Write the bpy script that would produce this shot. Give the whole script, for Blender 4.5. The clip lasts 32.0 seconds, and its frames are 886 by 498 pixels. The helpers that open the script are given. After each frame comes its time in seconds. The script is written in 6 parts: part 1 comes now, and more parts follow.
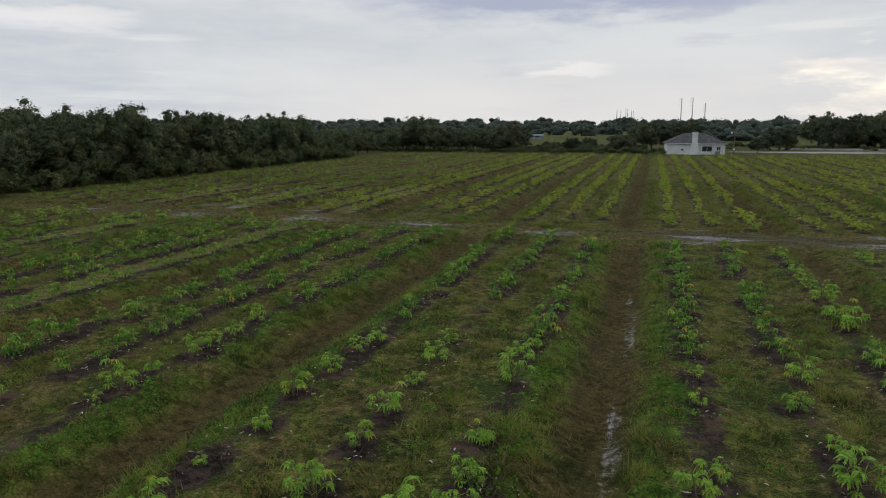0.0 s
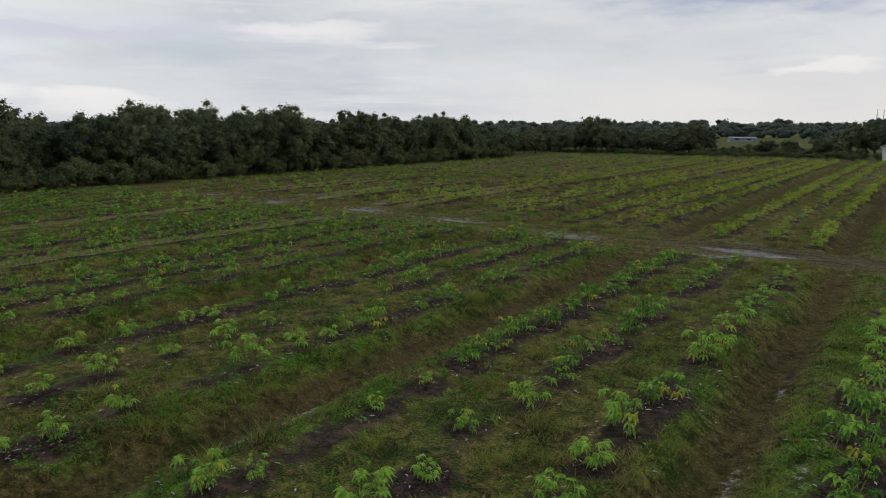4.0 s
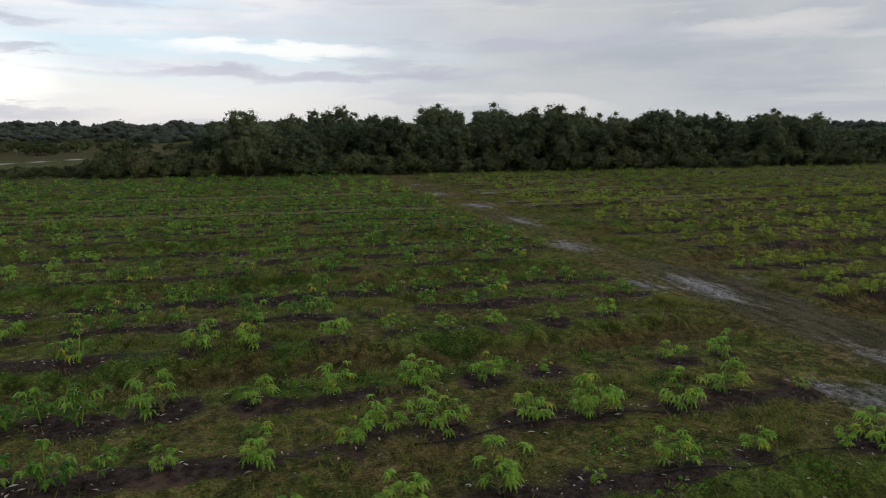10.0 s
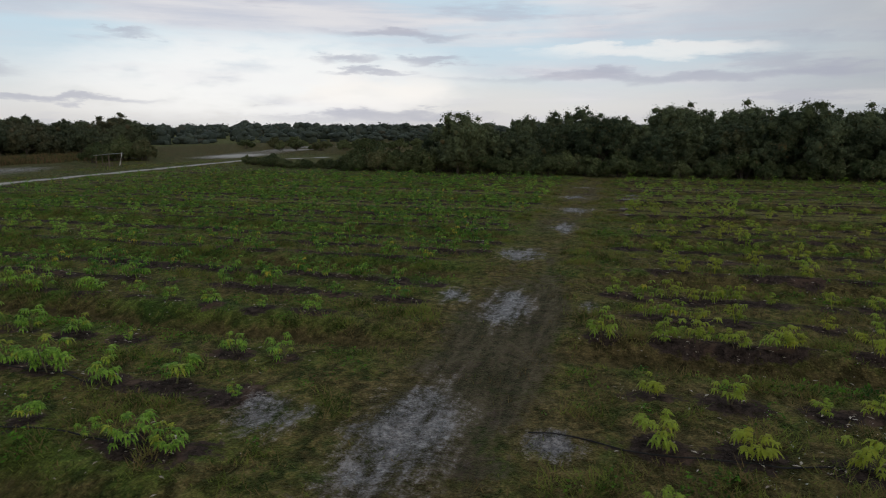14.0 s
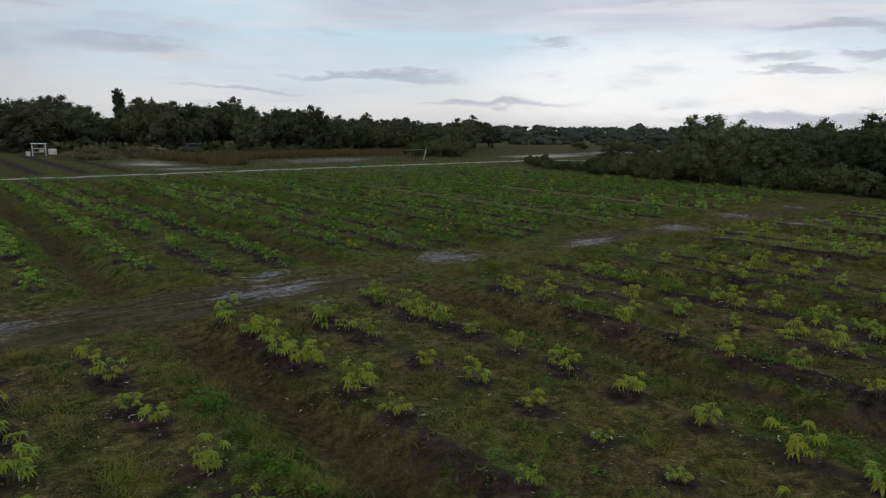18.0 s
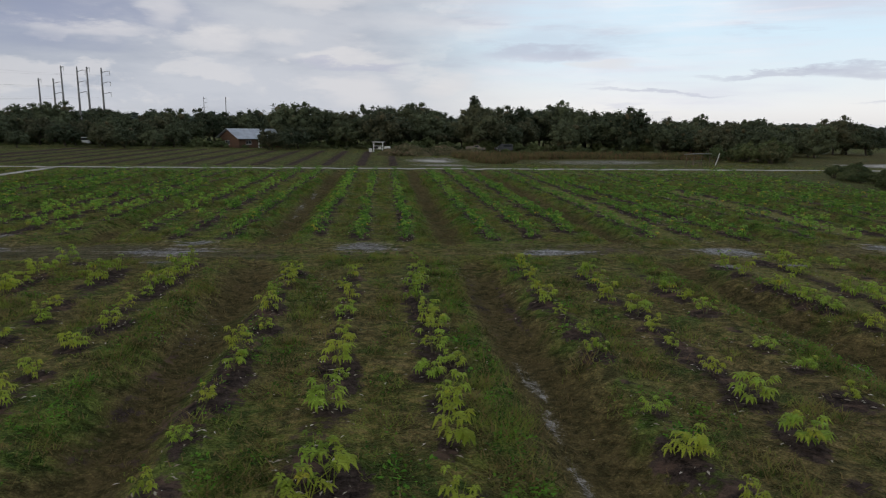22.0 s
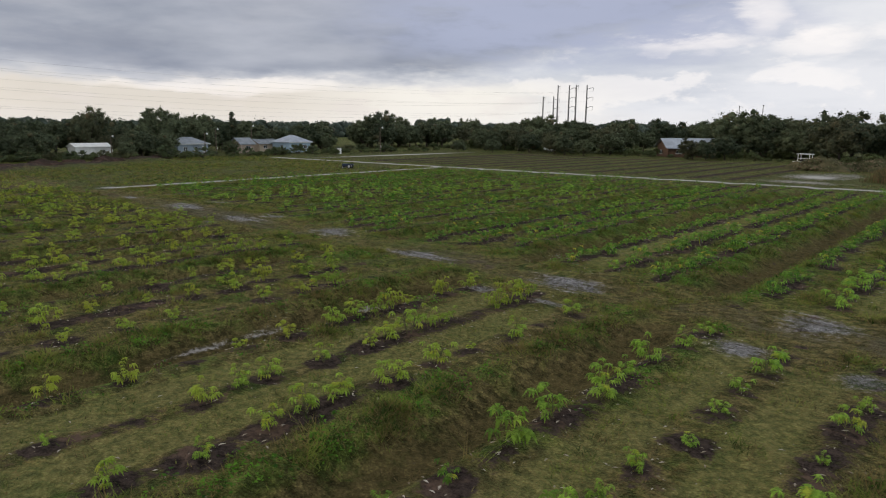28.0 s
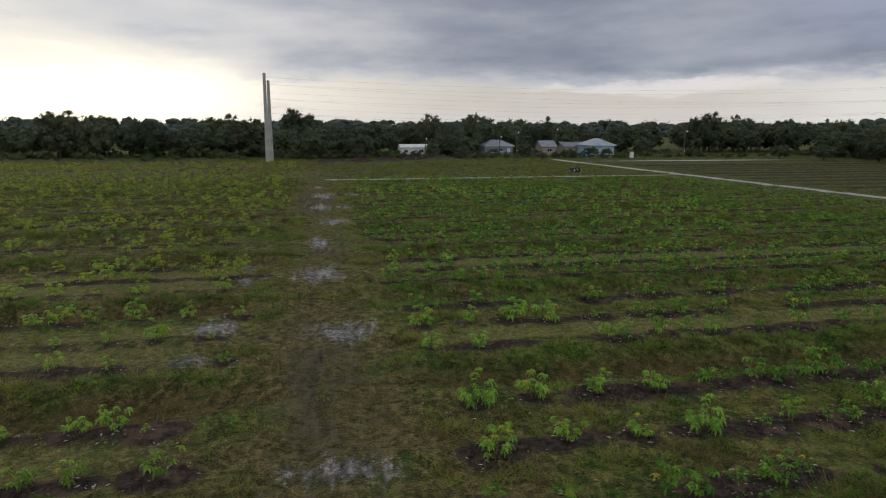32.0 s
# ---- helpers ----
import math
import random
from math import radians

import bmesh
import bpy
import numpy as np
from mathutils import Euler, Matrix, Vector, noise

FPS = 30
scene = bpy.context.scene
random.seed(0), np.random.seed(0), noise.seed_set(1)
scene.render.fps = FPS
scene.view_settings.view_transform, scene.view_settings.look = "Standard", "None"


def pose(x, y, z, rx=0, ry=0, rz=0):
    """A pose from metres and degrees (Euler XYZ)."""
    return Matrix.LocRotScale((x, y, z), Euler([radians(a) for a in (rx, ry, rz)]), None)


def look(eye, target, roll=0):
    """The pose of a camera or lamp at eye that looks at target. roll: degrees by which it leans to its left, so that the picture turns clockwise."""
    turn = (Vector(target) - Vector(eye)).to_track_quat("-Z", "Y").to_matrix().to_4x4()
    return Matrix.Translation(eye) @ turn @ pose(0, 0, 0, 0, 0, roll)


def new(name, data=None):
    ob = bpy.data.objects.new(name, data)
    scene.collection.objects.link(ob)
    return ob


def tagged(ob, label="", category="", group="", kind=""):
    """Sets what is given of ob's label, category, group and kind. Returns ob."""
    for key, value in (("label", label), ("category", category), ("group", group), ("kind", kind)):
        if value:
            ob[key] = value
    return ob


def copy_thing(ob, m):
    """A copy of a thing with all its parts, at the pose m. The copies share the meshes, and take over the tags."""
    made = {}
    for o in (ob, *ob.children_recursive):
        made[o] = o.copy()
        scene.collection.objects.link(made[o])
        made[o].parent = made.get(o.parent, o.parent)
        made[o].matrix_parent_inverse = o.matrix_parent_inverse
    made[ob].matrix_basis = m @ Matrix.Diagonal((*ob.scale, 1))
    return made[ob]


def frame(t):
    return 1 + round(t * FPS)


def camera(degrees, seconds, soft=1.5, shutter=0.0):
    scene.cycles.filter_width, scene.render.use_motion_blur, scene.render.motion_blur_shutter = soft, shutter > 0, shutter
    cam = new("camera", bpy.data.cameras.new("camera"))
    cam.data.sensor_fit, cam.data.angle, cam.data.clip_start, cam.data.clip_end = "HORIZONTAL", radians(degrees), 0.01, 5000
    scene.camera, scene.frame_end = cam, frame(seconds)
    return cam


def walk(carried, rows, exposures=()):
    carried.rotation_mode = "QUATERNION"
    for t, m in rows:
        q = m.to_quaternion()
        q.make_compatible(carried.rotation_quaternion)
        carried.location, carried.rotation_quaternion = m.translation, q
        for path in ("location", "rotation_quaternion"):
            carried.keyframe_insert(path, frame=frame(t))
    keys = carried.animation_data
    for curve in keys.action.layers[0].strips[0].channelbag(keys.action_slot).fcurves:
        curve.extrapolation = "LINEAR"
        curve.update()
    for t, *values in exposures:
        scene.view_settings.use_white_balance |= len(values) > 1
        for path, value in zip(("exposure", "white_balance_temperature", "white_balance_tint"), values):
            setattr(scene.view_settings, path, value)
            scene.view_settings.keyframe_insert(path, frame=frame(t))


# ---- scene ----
cam = camera(69.1, 32.0, soft=1.1, shutter=0.15)
PATH = [
    (0, (0.652, -0.546, 7.433), (0.047, 1.322, 7.054), -0.1),
    (0.5, (2.103, -0.071, 7.393), (1.427, 1.773, 7.015), -0.1),
    (1, (3.567, 0.471, 7.34), (2.822, 2.288, 6.962), -0.1),
    (1.5, (5.026, 1.126, 7.286), (4.21, 2.913, 6.909), -0.0),
    (2, (6.518, 1.839, 7.269), (5.63, 3.591, 6.891), -0.1),
    (2.5, (8.022, 2.678, 7.23), (7.061, 4.392, 6.852), -0.0),
    (3, (9.544, 3.605, 7.152), (8.511, 5.276, 6.776), 0.1),
    (3.5, (11.101, 4.605, 7.101), (9.993, 6.227, 6.726), 0.1),
    (5.5, (16.631, 9.982, 6.819), (15.233, 11.364, 6.448), 0.1),
    (6, (18.046, 11.432, 6.784), (16.58, 12.741, 6.414), -0.0),
    (6.5, (19.41, 13.008, 6.754), (17.879, 14.241, 6.385), -0.1),
    (7, (20.761, 14.703, 6.733), (19.166, 15.852, 6.364), -0.1),
    (7.5, (22.057, 16.518, 6.679), (20.4, 17.576, 6.31), -0.1),
    (8, (23.313, 18.371, 6.671), (21.601, 19.337, 6.302), -0.1),
    (8.5, (24.48, 20.364, 6.661), (22.716, 21.232, 6.293), 0.1),
    (9, (25.555, 22.518, 6.658), (23.744, 23.281, 6.289), 0.1),
    (9.5, (26.547, 24.804, 6.64), (24.692, 25.454, 6.271), 0.1),
    (10, (27.383, 27.184, 6.642), (25.492, 27.719, 6.273), 0.0),
    (10.5, (28.027, 29.687, 6.639), (26.105, 30.1, 6.268), 0.0),
    (11, (28.593, 32.298, 6.657), (26.648, 32.583, 6.286), -0.0),
    (11.5, (29.003, 34.966, 6.645), (27.044, 35.125, 6.275), -0.0),
    (12, (29.195, 37.749, 6.629), (27.23, 37.775, 6.26), 0.0),
    (12.5, (29.207, 40.592, 6.597), (27.245, 40.479, 6.229), 0.1),
    (13, (28.995, 43.463, 6.575), (27.045, 43.214, 6.208), 0.0),
    (13.5, (28.569, 46.335, 6.548), (26.641, 45.949, 6.182), 0.1),
    (14, (27.884, 49.187, 6.507), (25.989, 48.661, 6.142), 0.1),
    (14.5, (26.968, 52.004, 6.487), (25.116, 51.341, 6.122), 0.1),
    (16.5, (21.602, 62.309, 6.472), (20.027, 61.131, 6.109), 0.6),
    (17, (19.823, 64.841, 6.505), (18.344, 63.545, 6.14), 0.7),
    (17.5, (17.824, 67.116, 6.525), (16.444, 65.715, 6.158), 0.8),
    (18, (15.656, 69.311, 6.551), (14.388, 67.809, 6.184), 1.0),
    (18.5, (13.247, 71.307, 6.57), (12.1, 69.71, 6.202), 1.0),
    (19, (10.798, 73.159, 6.629), (9.771, 71.483, 6.259), 0.9),
    (19.5, (8.363, 74.682, 6.688), (7.457, 72.938, 6.316), 0.9),
    (20, (5.603, 76.097, 6.729), (4.83, 74.291, 6.355), 0.9),
    (20.5, (2.651, 77.272, 6.731), (2.018, 75.412, 6.355), 0.8),
    (21, (-0.464, 78.244, 6.724), (-0.949, 76.341, 6.346), 0.8),
    (21.5, (-3.66, 79.014, 6.716), (-3.994, 77.079, 6.338), 0.8),
    (22, (-6.895, 79.613, 6.742), (-7.077, 77.658, 6.363), 1.0),
    (22.5, (-10.101, 80.011, 6.765), (-10.13, 78.048, 6.385), 1.0),
    (23, (-13.261, 80.168, 6.758), (-13.14, 78.207, 6.379), 0.9),
    (23.5, (-16.293, 80.165, 6.743), (-16.032, 78.219, 6.366), 1.0),
    (24, (-19.255, 80.051, 6.733), (-18.86, 78.127, 6.358), 1.0),
    (24.5, (-22.178, 79.693, 6.765), (-21.648, 77.8, 6.393), 1.1),
    (25, (-25.022, 79.149, 6.819), (-24.366, 77.297, 6.446), 1.1),
    (25.5, (-27.836, 78.342, 6.871), (-27.053, 76.539, 6.499), 1.1),
    (27.5, (-39.236, 73.548, 7.232), (-38.006, 72.016, 6.859), 0.7),
    (28, (-42.295, 71.839, 7.354), (-40.957, 70.4, 6.98), 0.5),
    (28.5, (-45.291, 69.738, 7.465), (-43.852, 68.401, 7.09), 0.5),
    (29, (-48.246, 67.253, 7.552), (-46.708, 66.03, 7.177), 0.5),
    (29.5, (-51.103, 64.43, 7.653), (-49.474, 63.332, 7.278), 0.5),
    (30, (-53.84, 61.239, 7.782), (-52.13, 60.271, 7.406), 0.5),
    (30.5, (-56.317, 57.702, 7.868), (-54.535, 56.875, 7.492), 0.4),
    (31, (-58.583, 53.913, 7.98), (-56.74, 53.234, 7.603), 0.4),
    (31.5, (-60.518, 49.774, 8.088), (-58.626, 49.246, 7.71), 0.2),
    (32, (-62.02, 45.506, 8.201), (-60.092, 45.131, 7.823), 0.2),
]
walk(cam, [(t, look(eye, target, roll)) for t, eye, target, roll in PATH],
     exposures=((0, 0.26, 6500, 10), (6, 0.26, 6500, 10), (9, 0.10, 6480, 10), (13, -0.32, 6380, 10), (19, -0.28, 6250, 10), (23, 0.05, 6350, 10), (25, 0.2, 6560, 10), (28, 0.43, 6620, 10), (30, 0.43, 6620, 10), (32, 0.12, 6450, 10)))

# ---- exposure is keyed in the walk above; world and sun ----
SUN_YAW, SUN_EL = -55.0, 7.0      # degrees: yaw from +y to the left, height over the horizon


def nodes_of(owner):
    owner.use_nodes = True
    owner.node_tree.nodes.clear()
    return owner.node_tree


class Net:
    """Short hand for node trees."""

    def __init__(self, tree):
        self.t = tree

    def add(self, kind, **values):
        n = self.t.nodes.new(kind)
        for k, v in values.items():
            if k == "op":
                n.operation = v
            elif k == "blend":
                n.blend_type = v
            elif k == "dtype":
                n.data_type = v
            elif k == "attr":
                n.attribute_name = v
        return n

    def put(self, socket, value):
        if isinstance(value, bpy.types.NodeSocket):
            self.t.links.new(value, socket)
        elif isinstance(value, (tuple, list)) and len(value) == 3 and socket.type == "RGBA":
            socket.default_value = (*value, 1)
        else:
            socket.default_value = value

    def math(self, op, a, b=0.0, c=0.0, clamp=False):
        n = self.add("ShaderNodeMath", op=op)
        n.use_clamp = clamp
        for s, v in zip(n.inputs, (a, b, c)):
            self.put(s, v)
        return n.outputs[0]

    def vmath(self, op, a, b=(0, 0, 0)):
        n = self.add("ShaderNodeVectorMath", op=op)
        self.put(n.inputs[0], a)
        self.put(n.inputs[1], b)
        return n.outputs["Value"] if op == "DOT_PRODUCT" else n.outputs[0]

    def mix(self, f, a, b, blend="MIX"):
        n = self.add("ShaderNodeMix", dtype="RGBA", blend=blend)
        self.put(n.inputs[0], f)
        self.put(n.inputs[6], a)
        self.put(n.inputs[7], b)
        return n.outputs[2]

    def noise(self, vec, scale, detail=3.0, rough=0.55, distort=0.0):
        n = self.add("ShaderNodeTexNoise")
        self.put(n.inputs["Vector"], vec)
        n.inputs["Scale"].default_value, n.inputs["Detail"].default_value = scale, detail
        n.inputs["Roughness"].default_value, n.inputs["Distortion"].default_value = rough, distort
        return n.outputs["Fac"]

    def step(self, v, lo, hi, a=0.0, b=1.0):
        n = self.add("ShaderNodeMapRange")
        n.interpolation_type = "SMOOTHSTEP"
        for s, x in zip(n.inputs, (v, lo, hi, a, b)):
            self.put(s, x)
        return n.outputs[0]

    def split(self, v):
        n = self.add("ShaderNodeSeparateXYZ")
        self.put(n.inputs[0], v)
        return n.outputs

    def join(self, x, y, z):
        n = self.add("ShaderNodeCombineXYZ")
        for s, v in zip(n.inputs, (x, y, z)):
            self.put(s, v)
        return n.outputs[0]


def sun_way(yaw, el):
    y, e = radians(yaw), radians(el)
    return Vector((-math.sin(y) * math.cos(e), math.cos(y) * math.cos(e), math.sin(e)))


def build_world():
    world = bpy.data.worlds.new("overcast_evening_sky")
    scene.world = world
    t = nodes_of(world)
    n = Net(t)
    sky = n.add("ShaderNodeTexSky")
    sky.sky_type, sky.sun_disc = "NISHITA", False
    sky.sun_elevation, sky.sun_rotation = radians(SUN_EL), radians(-SUN_YAW)
    d = n.add("ShaderNodeTexCoord").outputs["Generated"]
    x, y, z = n.split(d)
    zc = n.math("MAXIMUM", z, 0.0)
    el0 = n.math("MULTIPLY", n.math("ARCSINE", zc), 57.2958)
    vault = n.join(x, y, n.math("MULTIPLY", z, 4.2))
    heap = n.noise(vault, 3.1, 9.0, 0.56, 0.12)
    soft = n.noise(n.vmath("ADD", vault, (4.4, 1.2, 0.7)), 1.7, 5.0, 0.5, 0.1)
    curl = n.noise(n.vmath("ADD", vault, (1.4, 6.2, 2.7)), 9.0, 7.0, 0.58, 0.1)
    wisp = n.noise(n.vmath("ADD", n.join(x, y, n.math("MULTIPLY", z, 15.0)), (3.1, 1.7, 0.2)), 1.9, 7.0, 0.55, 0.08)
    streak = n.noise(n.vmath("ADD", n.join(x, y, n.math("MULTIPLY", z, 7.0)), (0.3, 5.7, 0.9)), 3.6, 8.0, 0.58, 0.08)
    shift = n.math("MULTIPLY", n.math("ADD", n.math("SUBTRACT", heap, 0.5), n.math("SUBTRACT", curl, 0.5)), 1.0)
    # two compass angles in degrees, one broken in the south, one in the north, both with ragged edges
    yaw_n = n.math("ADD", n.math("MULTIPLY", n.math("ARCTAN2", n.math("MULTIPLY", x, -1.0), y), 57.2958), n.math("MULTIPLY", shift, 6.0))
    yaw_s = n.math("ADD", n.math("MULTIPLY", n.math("ARCTAN2", x, n.math("MULTIPLY", y, -1.0)), 57.2958), n.math("MULTIPLY", shift, 6.0))
    el = n.math("ADD", el0, n.math("MULTIPLY", n.math("SUBTRACT", curl, 0.5), 3.2))
    sun = n.vmath("DOT_PRODUCT", d, tuple(sun_way(SUN_YAW, 3.0)))
    west = n.vmath("DOT_PRODUCT", d, (-0.788, -0.616, 0.0))

    def cloud(col, yaw, height, wide, high, shade, amount=0.85):
        """One cloud of its own at a compass angle and height."""
        ang, mid = (yaw_s, yaw - math.copysign(180.0, yaw)) if abs(yaw) > 115 else (yaw_n, yaw)
        a = n.math("DIVIDE", n.math("SUBTRACT", ang, mid), wide)
        b = n.math("DIVIDE", n.math("SUBTRACT", el, height), high)
        q = n.math("ADD", n.math("MULTIPLY", a, a), n.math("MULTIPLY", b, b))
        return n.mix(n.math("MULTIPLY", n.math("MULTIPLY", n.step(q, 1.9, 0.1), n.step(curl, 0.30, 0.56, 0.45, 1.0)), amount), col, shade)

    # heaped cloud: a ragged field, and the same field a little higher up, so that the upper edges catch the light
    pile = n.vmath("ADD", n.join(x, y, n.math("MULTIPLY", z, 2.4)), (2.3, 0.4, 1.1))
    heap_a = n.noise(pile, 5.2, 8.0, 0.56, 0.15)
    heap_b = n.noise(n.vmath("ADD", pile, (0.0, 0.0, 0.055)), 5.2, 8.0, 0.56, 0.15)
    lit = n.math("MULTIPLY", n.step(n.math("SUBTRACT", heap_a, heap_b), -0.01, 0.06), n.step(heap_a, 0.44, 0.58))

    def heaped(col, yaw, height, wide, high, shade, amount=0.8):
        """A cloud with a ragged edge."""
        ang, mid = (yaw_s, yaw - math.copysign(180.0, yaw)) if abs(yaw) > 115 else (yaw_n, yaw)
        a = n.math("DIVIDE", n.math("SUBTRACT", ang, mid), wide)
        b = n.math("DIVIDE", n.math("SUBTRACT", el, height), high)
        q = n.math("ADD", n.math("MULTIPLY", a, a), n.math("MULTIPLY", b, b))
        q = n.math("ADD", q, n.math("ADD", n.math("MULTIPLY", n.math("SUBTRACT", curl, 0.5), 2.6), n.math("MULTIPLY", n.math("SUBTRACT", heap_a, 0.5), 2.4)))
        return n.mix(n.math("MULTIPLY", n.step(q, 1.9, -0.1), amount), col, shade)

    f_west = n.step(west, 0.42, 0.86)
    # even grey stratus in the north, thin washed blue in the west
    grey = n.mix(n.step(heap, 0.34, 0.68), (5.35, 5.8, 6.3), (6.8, 7.05, 7.25))
    grey = n.mix(n.math("MULTIPLY", n.step(soft, 0.45, 0.62), 0.5), grey, (7.45, 7.55, 7.55))
    rise = n.step(n.math("ADD", el0, n.math("MULTIPLY", n.math("SUBTRACT", soft, 0.5), 9.0)), 0.5, 8.0)
    pale = n.mix(0.90, sky.outputs[0], n.mix(rise, (11.6, 11.3, 11.0), (8.9, 10.9, 12.2)))
    veil = n.math("MULTIPLY", n.step(n.math("ADD", n.math("MULTIPLY", soft, 0.6), n.math("MULTIPLY", wisp, 0.5)), 0.50, 0.66), 0.8)
    pale = n.mix(veil, pale, n.mix(n.step(heap, 0.38, 0.62), (8.6, 8.5, 9.4), (11.6, 11.1, 11.1)))
    col = n.mix(f_west, grey, pale)
    # bright wisps and flat grey streaks
    col = n.mix(n.math("MULTIPLY", n.step(wisp, 0.56, 0.72), 0.55), col, n.mix(f_west, (8.2, 8.2, 8.1), (12.6, 12.0, 11.6)))
    col = n.mix(n.math("MULTIPLY", n.step(streak, 0.56, 0.68), 0.5), col, n.mix(f_west, (5.2, 5.4, 6.2), (6.7, 6.8, 8.0)))
    # grey broken cloud over the south, with pale gaps towards the west
    f_south = n.math("MULTIPLY", n.step(yaw_s, -14.0, 6.0), n.step(y, 0.1, -0.3))
    lump = n.mix(n.step(heap, 0.36, 0.62), (5.1, 5.45, 6.2), (7.0, 7.15, 7.6))
    lump = n.mix(n.math("MULTIPLY", lit, 0.55), lump, (8.9, 8.6, 8.5))
    col = n.mix(n.math("MULTIPLY", f_south, n.step(soft, 0.30, 0.5, 0.7, 1.0)), col, lump)
    # a warm veil low in the north
    warm = n.math("MULTIPLY", n.step(el, 7.0, 1.5), n.math("MULTIPLY", n.step(yaw_n, 46.0, 14.0), n.step(y, 0.2, 0.6)))
    col = n.mix(n.math("MULTIPLY", warm, 0.5), col, (8.1, 7.6, 7.3))
    # heavy blue-grey deck over the east, above a bright band at the horizon
    heavy = n.mix(n.step(heap, 0.30, 0.68), (1.95, 2.25, 2.95), (3.25, 3.55, 4.25))
    heavy = n.mix(n.math("MULTIPLY", n.step(soft, 0.48, 0.62), 0.45), heavy, (4.9, 5.1, 5.8))
    heavy = n.mix(n.math("MULTIPLY", n.step(yaw_n, -116.0, -74.0), 0.92), heavy, n.mix(n.step(heap, 0.36, 0.62), (5.7, 5.8, 6.4), (8.3, 8.0, 7.8)))
    right = n.math("ADD", -122.0, n.math("MULTIPLY", el0, -4.0))
    side = n.math("MULTIPLY", n.step(n.math("SUBTRACT", yaw_n, right), -5.0, 6.0), n.step(yaw_n, -52.0, -92.0))
    lower = n.math("ADD", el, n.math("MULTIPLY", n.math("SUBTRACT", soft, 0.5), 3.0))
    band = n.math("MULTIPLY", n.step(lower, 4.6, 2.6), n.math("MULTIPLY", n.step(yaw_n, -156.0, -138.0), n.step(yaw_n, -30.0, -52.0)))
    ember = n.mix(n.step(yaw_n, -136.0, -120.0), (8.2, 7.9, 7.3), (6.5, 6.0, 5.3))
    ember = n.mix(n.step(yaw_n, -106.0, -76.0), ember, (11.8, 10.9, 9.3))
    ember = n.mix(n.math("MULTIPLY", n.step(curl, 0.50, 0.64), 0.45), ember, (7.0, 6.4, 6.1))
    col = n.mix(n.math("MULTIPLY", band, 0.88), col, ember)
    col = n.mix(n.math("MULTIPLY", n.math("MULTIPLY", n.step(lower, 2.9, 5.0), side), 0.93), col, heavy)
    # evening glow under the deck towards the hidden sun
    glow = n.math("MULTIPLY", n.step(sun, 0.83, 0.955), n.step(lower, 7.5, 3.0))
    col = n.mix(n.math("MULTIPLY", glow, 0.9), col, (19.5, 17.4, 13.4))
    col = heaped(col, -29, 2.4, 15.0, 3.0, (15.5, 13.6, 10.4), 0.97)
    col = heaped(col, -15, 4.2, 5.0, 0.5, (8.6, 8.0, 7.6), 0.6)
    col = cloud(col, -64, 5.5, 12, 3.4, (11.5, 10.6, 9.0), 0.7)
    col = cloud(col, -78, 8.5, 9, 1.6, (7.6, 7.5, 7.4), 0.6)
    col = cloud(col, 121, 4.0, 15, 3.8, (14.6, 14.3, 13.7), 0.8)
    # single clouds: dark ones, then bright heaps, then flat grey lenses
    for yaw, hgt, wide, high, amount in ((8, 10.4, 17, 2.0, 0.85), (-147, 8.8, 17, 3.4, 0.9), (141, 11.0, 10, 2.4, 0.3), (164, 7.2, 6, 1.1, 0.35), (60, 7.5, 14, 0.8, 0.5)):
        col = cloud(col, yaw, hgt, wide, high, (3.7, 4.1, 5.5) if abs(yaw) < 30 or yaw < -120 else (6.4, 6.6, 7.6), amount)
    for yaw, hgt, wide, high in ((111, 2.6, 6.0, 1.0), (114.5, 3.5, 2.8, 1.2), (107.5, 3.3, 2.6, 0.9), (48, 8.0, 5.5, 0.8), (7, 4.3, 3.2, 0.5), (65, 1.8, 4.5, 0.9), (-162, 9.0, 1.6, 1.7), (-158, 6.7, 4.0, 0.6), (-166, 6.3, 2.6, 0.8),
                                 (-177, 5.4, 4.5, 0.6), (-177, 2.6, 3.2, 1.2), (175, 3.3, 3.0, 1.0), (161, 5.0, 2.4, 0.5), (-174, 10.2, 4.0, 0.9), (-118, 3.2, 9, 0.6), (88, 6.4, 9.0, 0.5)):
        col = heaped(col, yaw, hgt, wide, high, (14.6, 13.8, 12.8) if 80 < yaw < 130 else (9.4, 9.0, 8.8), 0.55)
    for yaw, hgt, wide, high in ((109.3, 8.0, 5.4, 0.42), (113.5, 5.8, 2.6, 0.35), (106.5, 5.7, 2.3, 0.3), (131, 7.4, 2.4, 0.25), (149, 4.2, 4.5, 0.25), (142, 4.3, 3.5, 0.5), (166, 6.0, 5.0, 0.6), (112, 4.8, 3.6, 0.25),
                                 (156, 3.0, 4.5, 0.2), (-178, 4.8, 4.5, 0.35), (68, 6.9, 10, 0.6), (86, 4.4, 16, 0.5), (135, 2.1, 6, 0.25), (111, 1.2, 9, 0.5)):
        col = heaped(col, yaw, hgt, wide, high, (5.9, 6.0, 7.1), 0.62)
    haze = n.step(zc, 0.035, 0.0)
    col = n.mix(n.math("MULTIPLY", haze, 0.35), col, (7.6, 7.4, 7.3))
    bg = n.add("ShaderNodeBackground")
    n.put(bg.inputs[0], col)
    bg.inputs[1].default_value = 0.085
    out = n.add("ShaderNodeOutputWorld")
    t.links.new(bg.outputs[0], out.inputs[0])


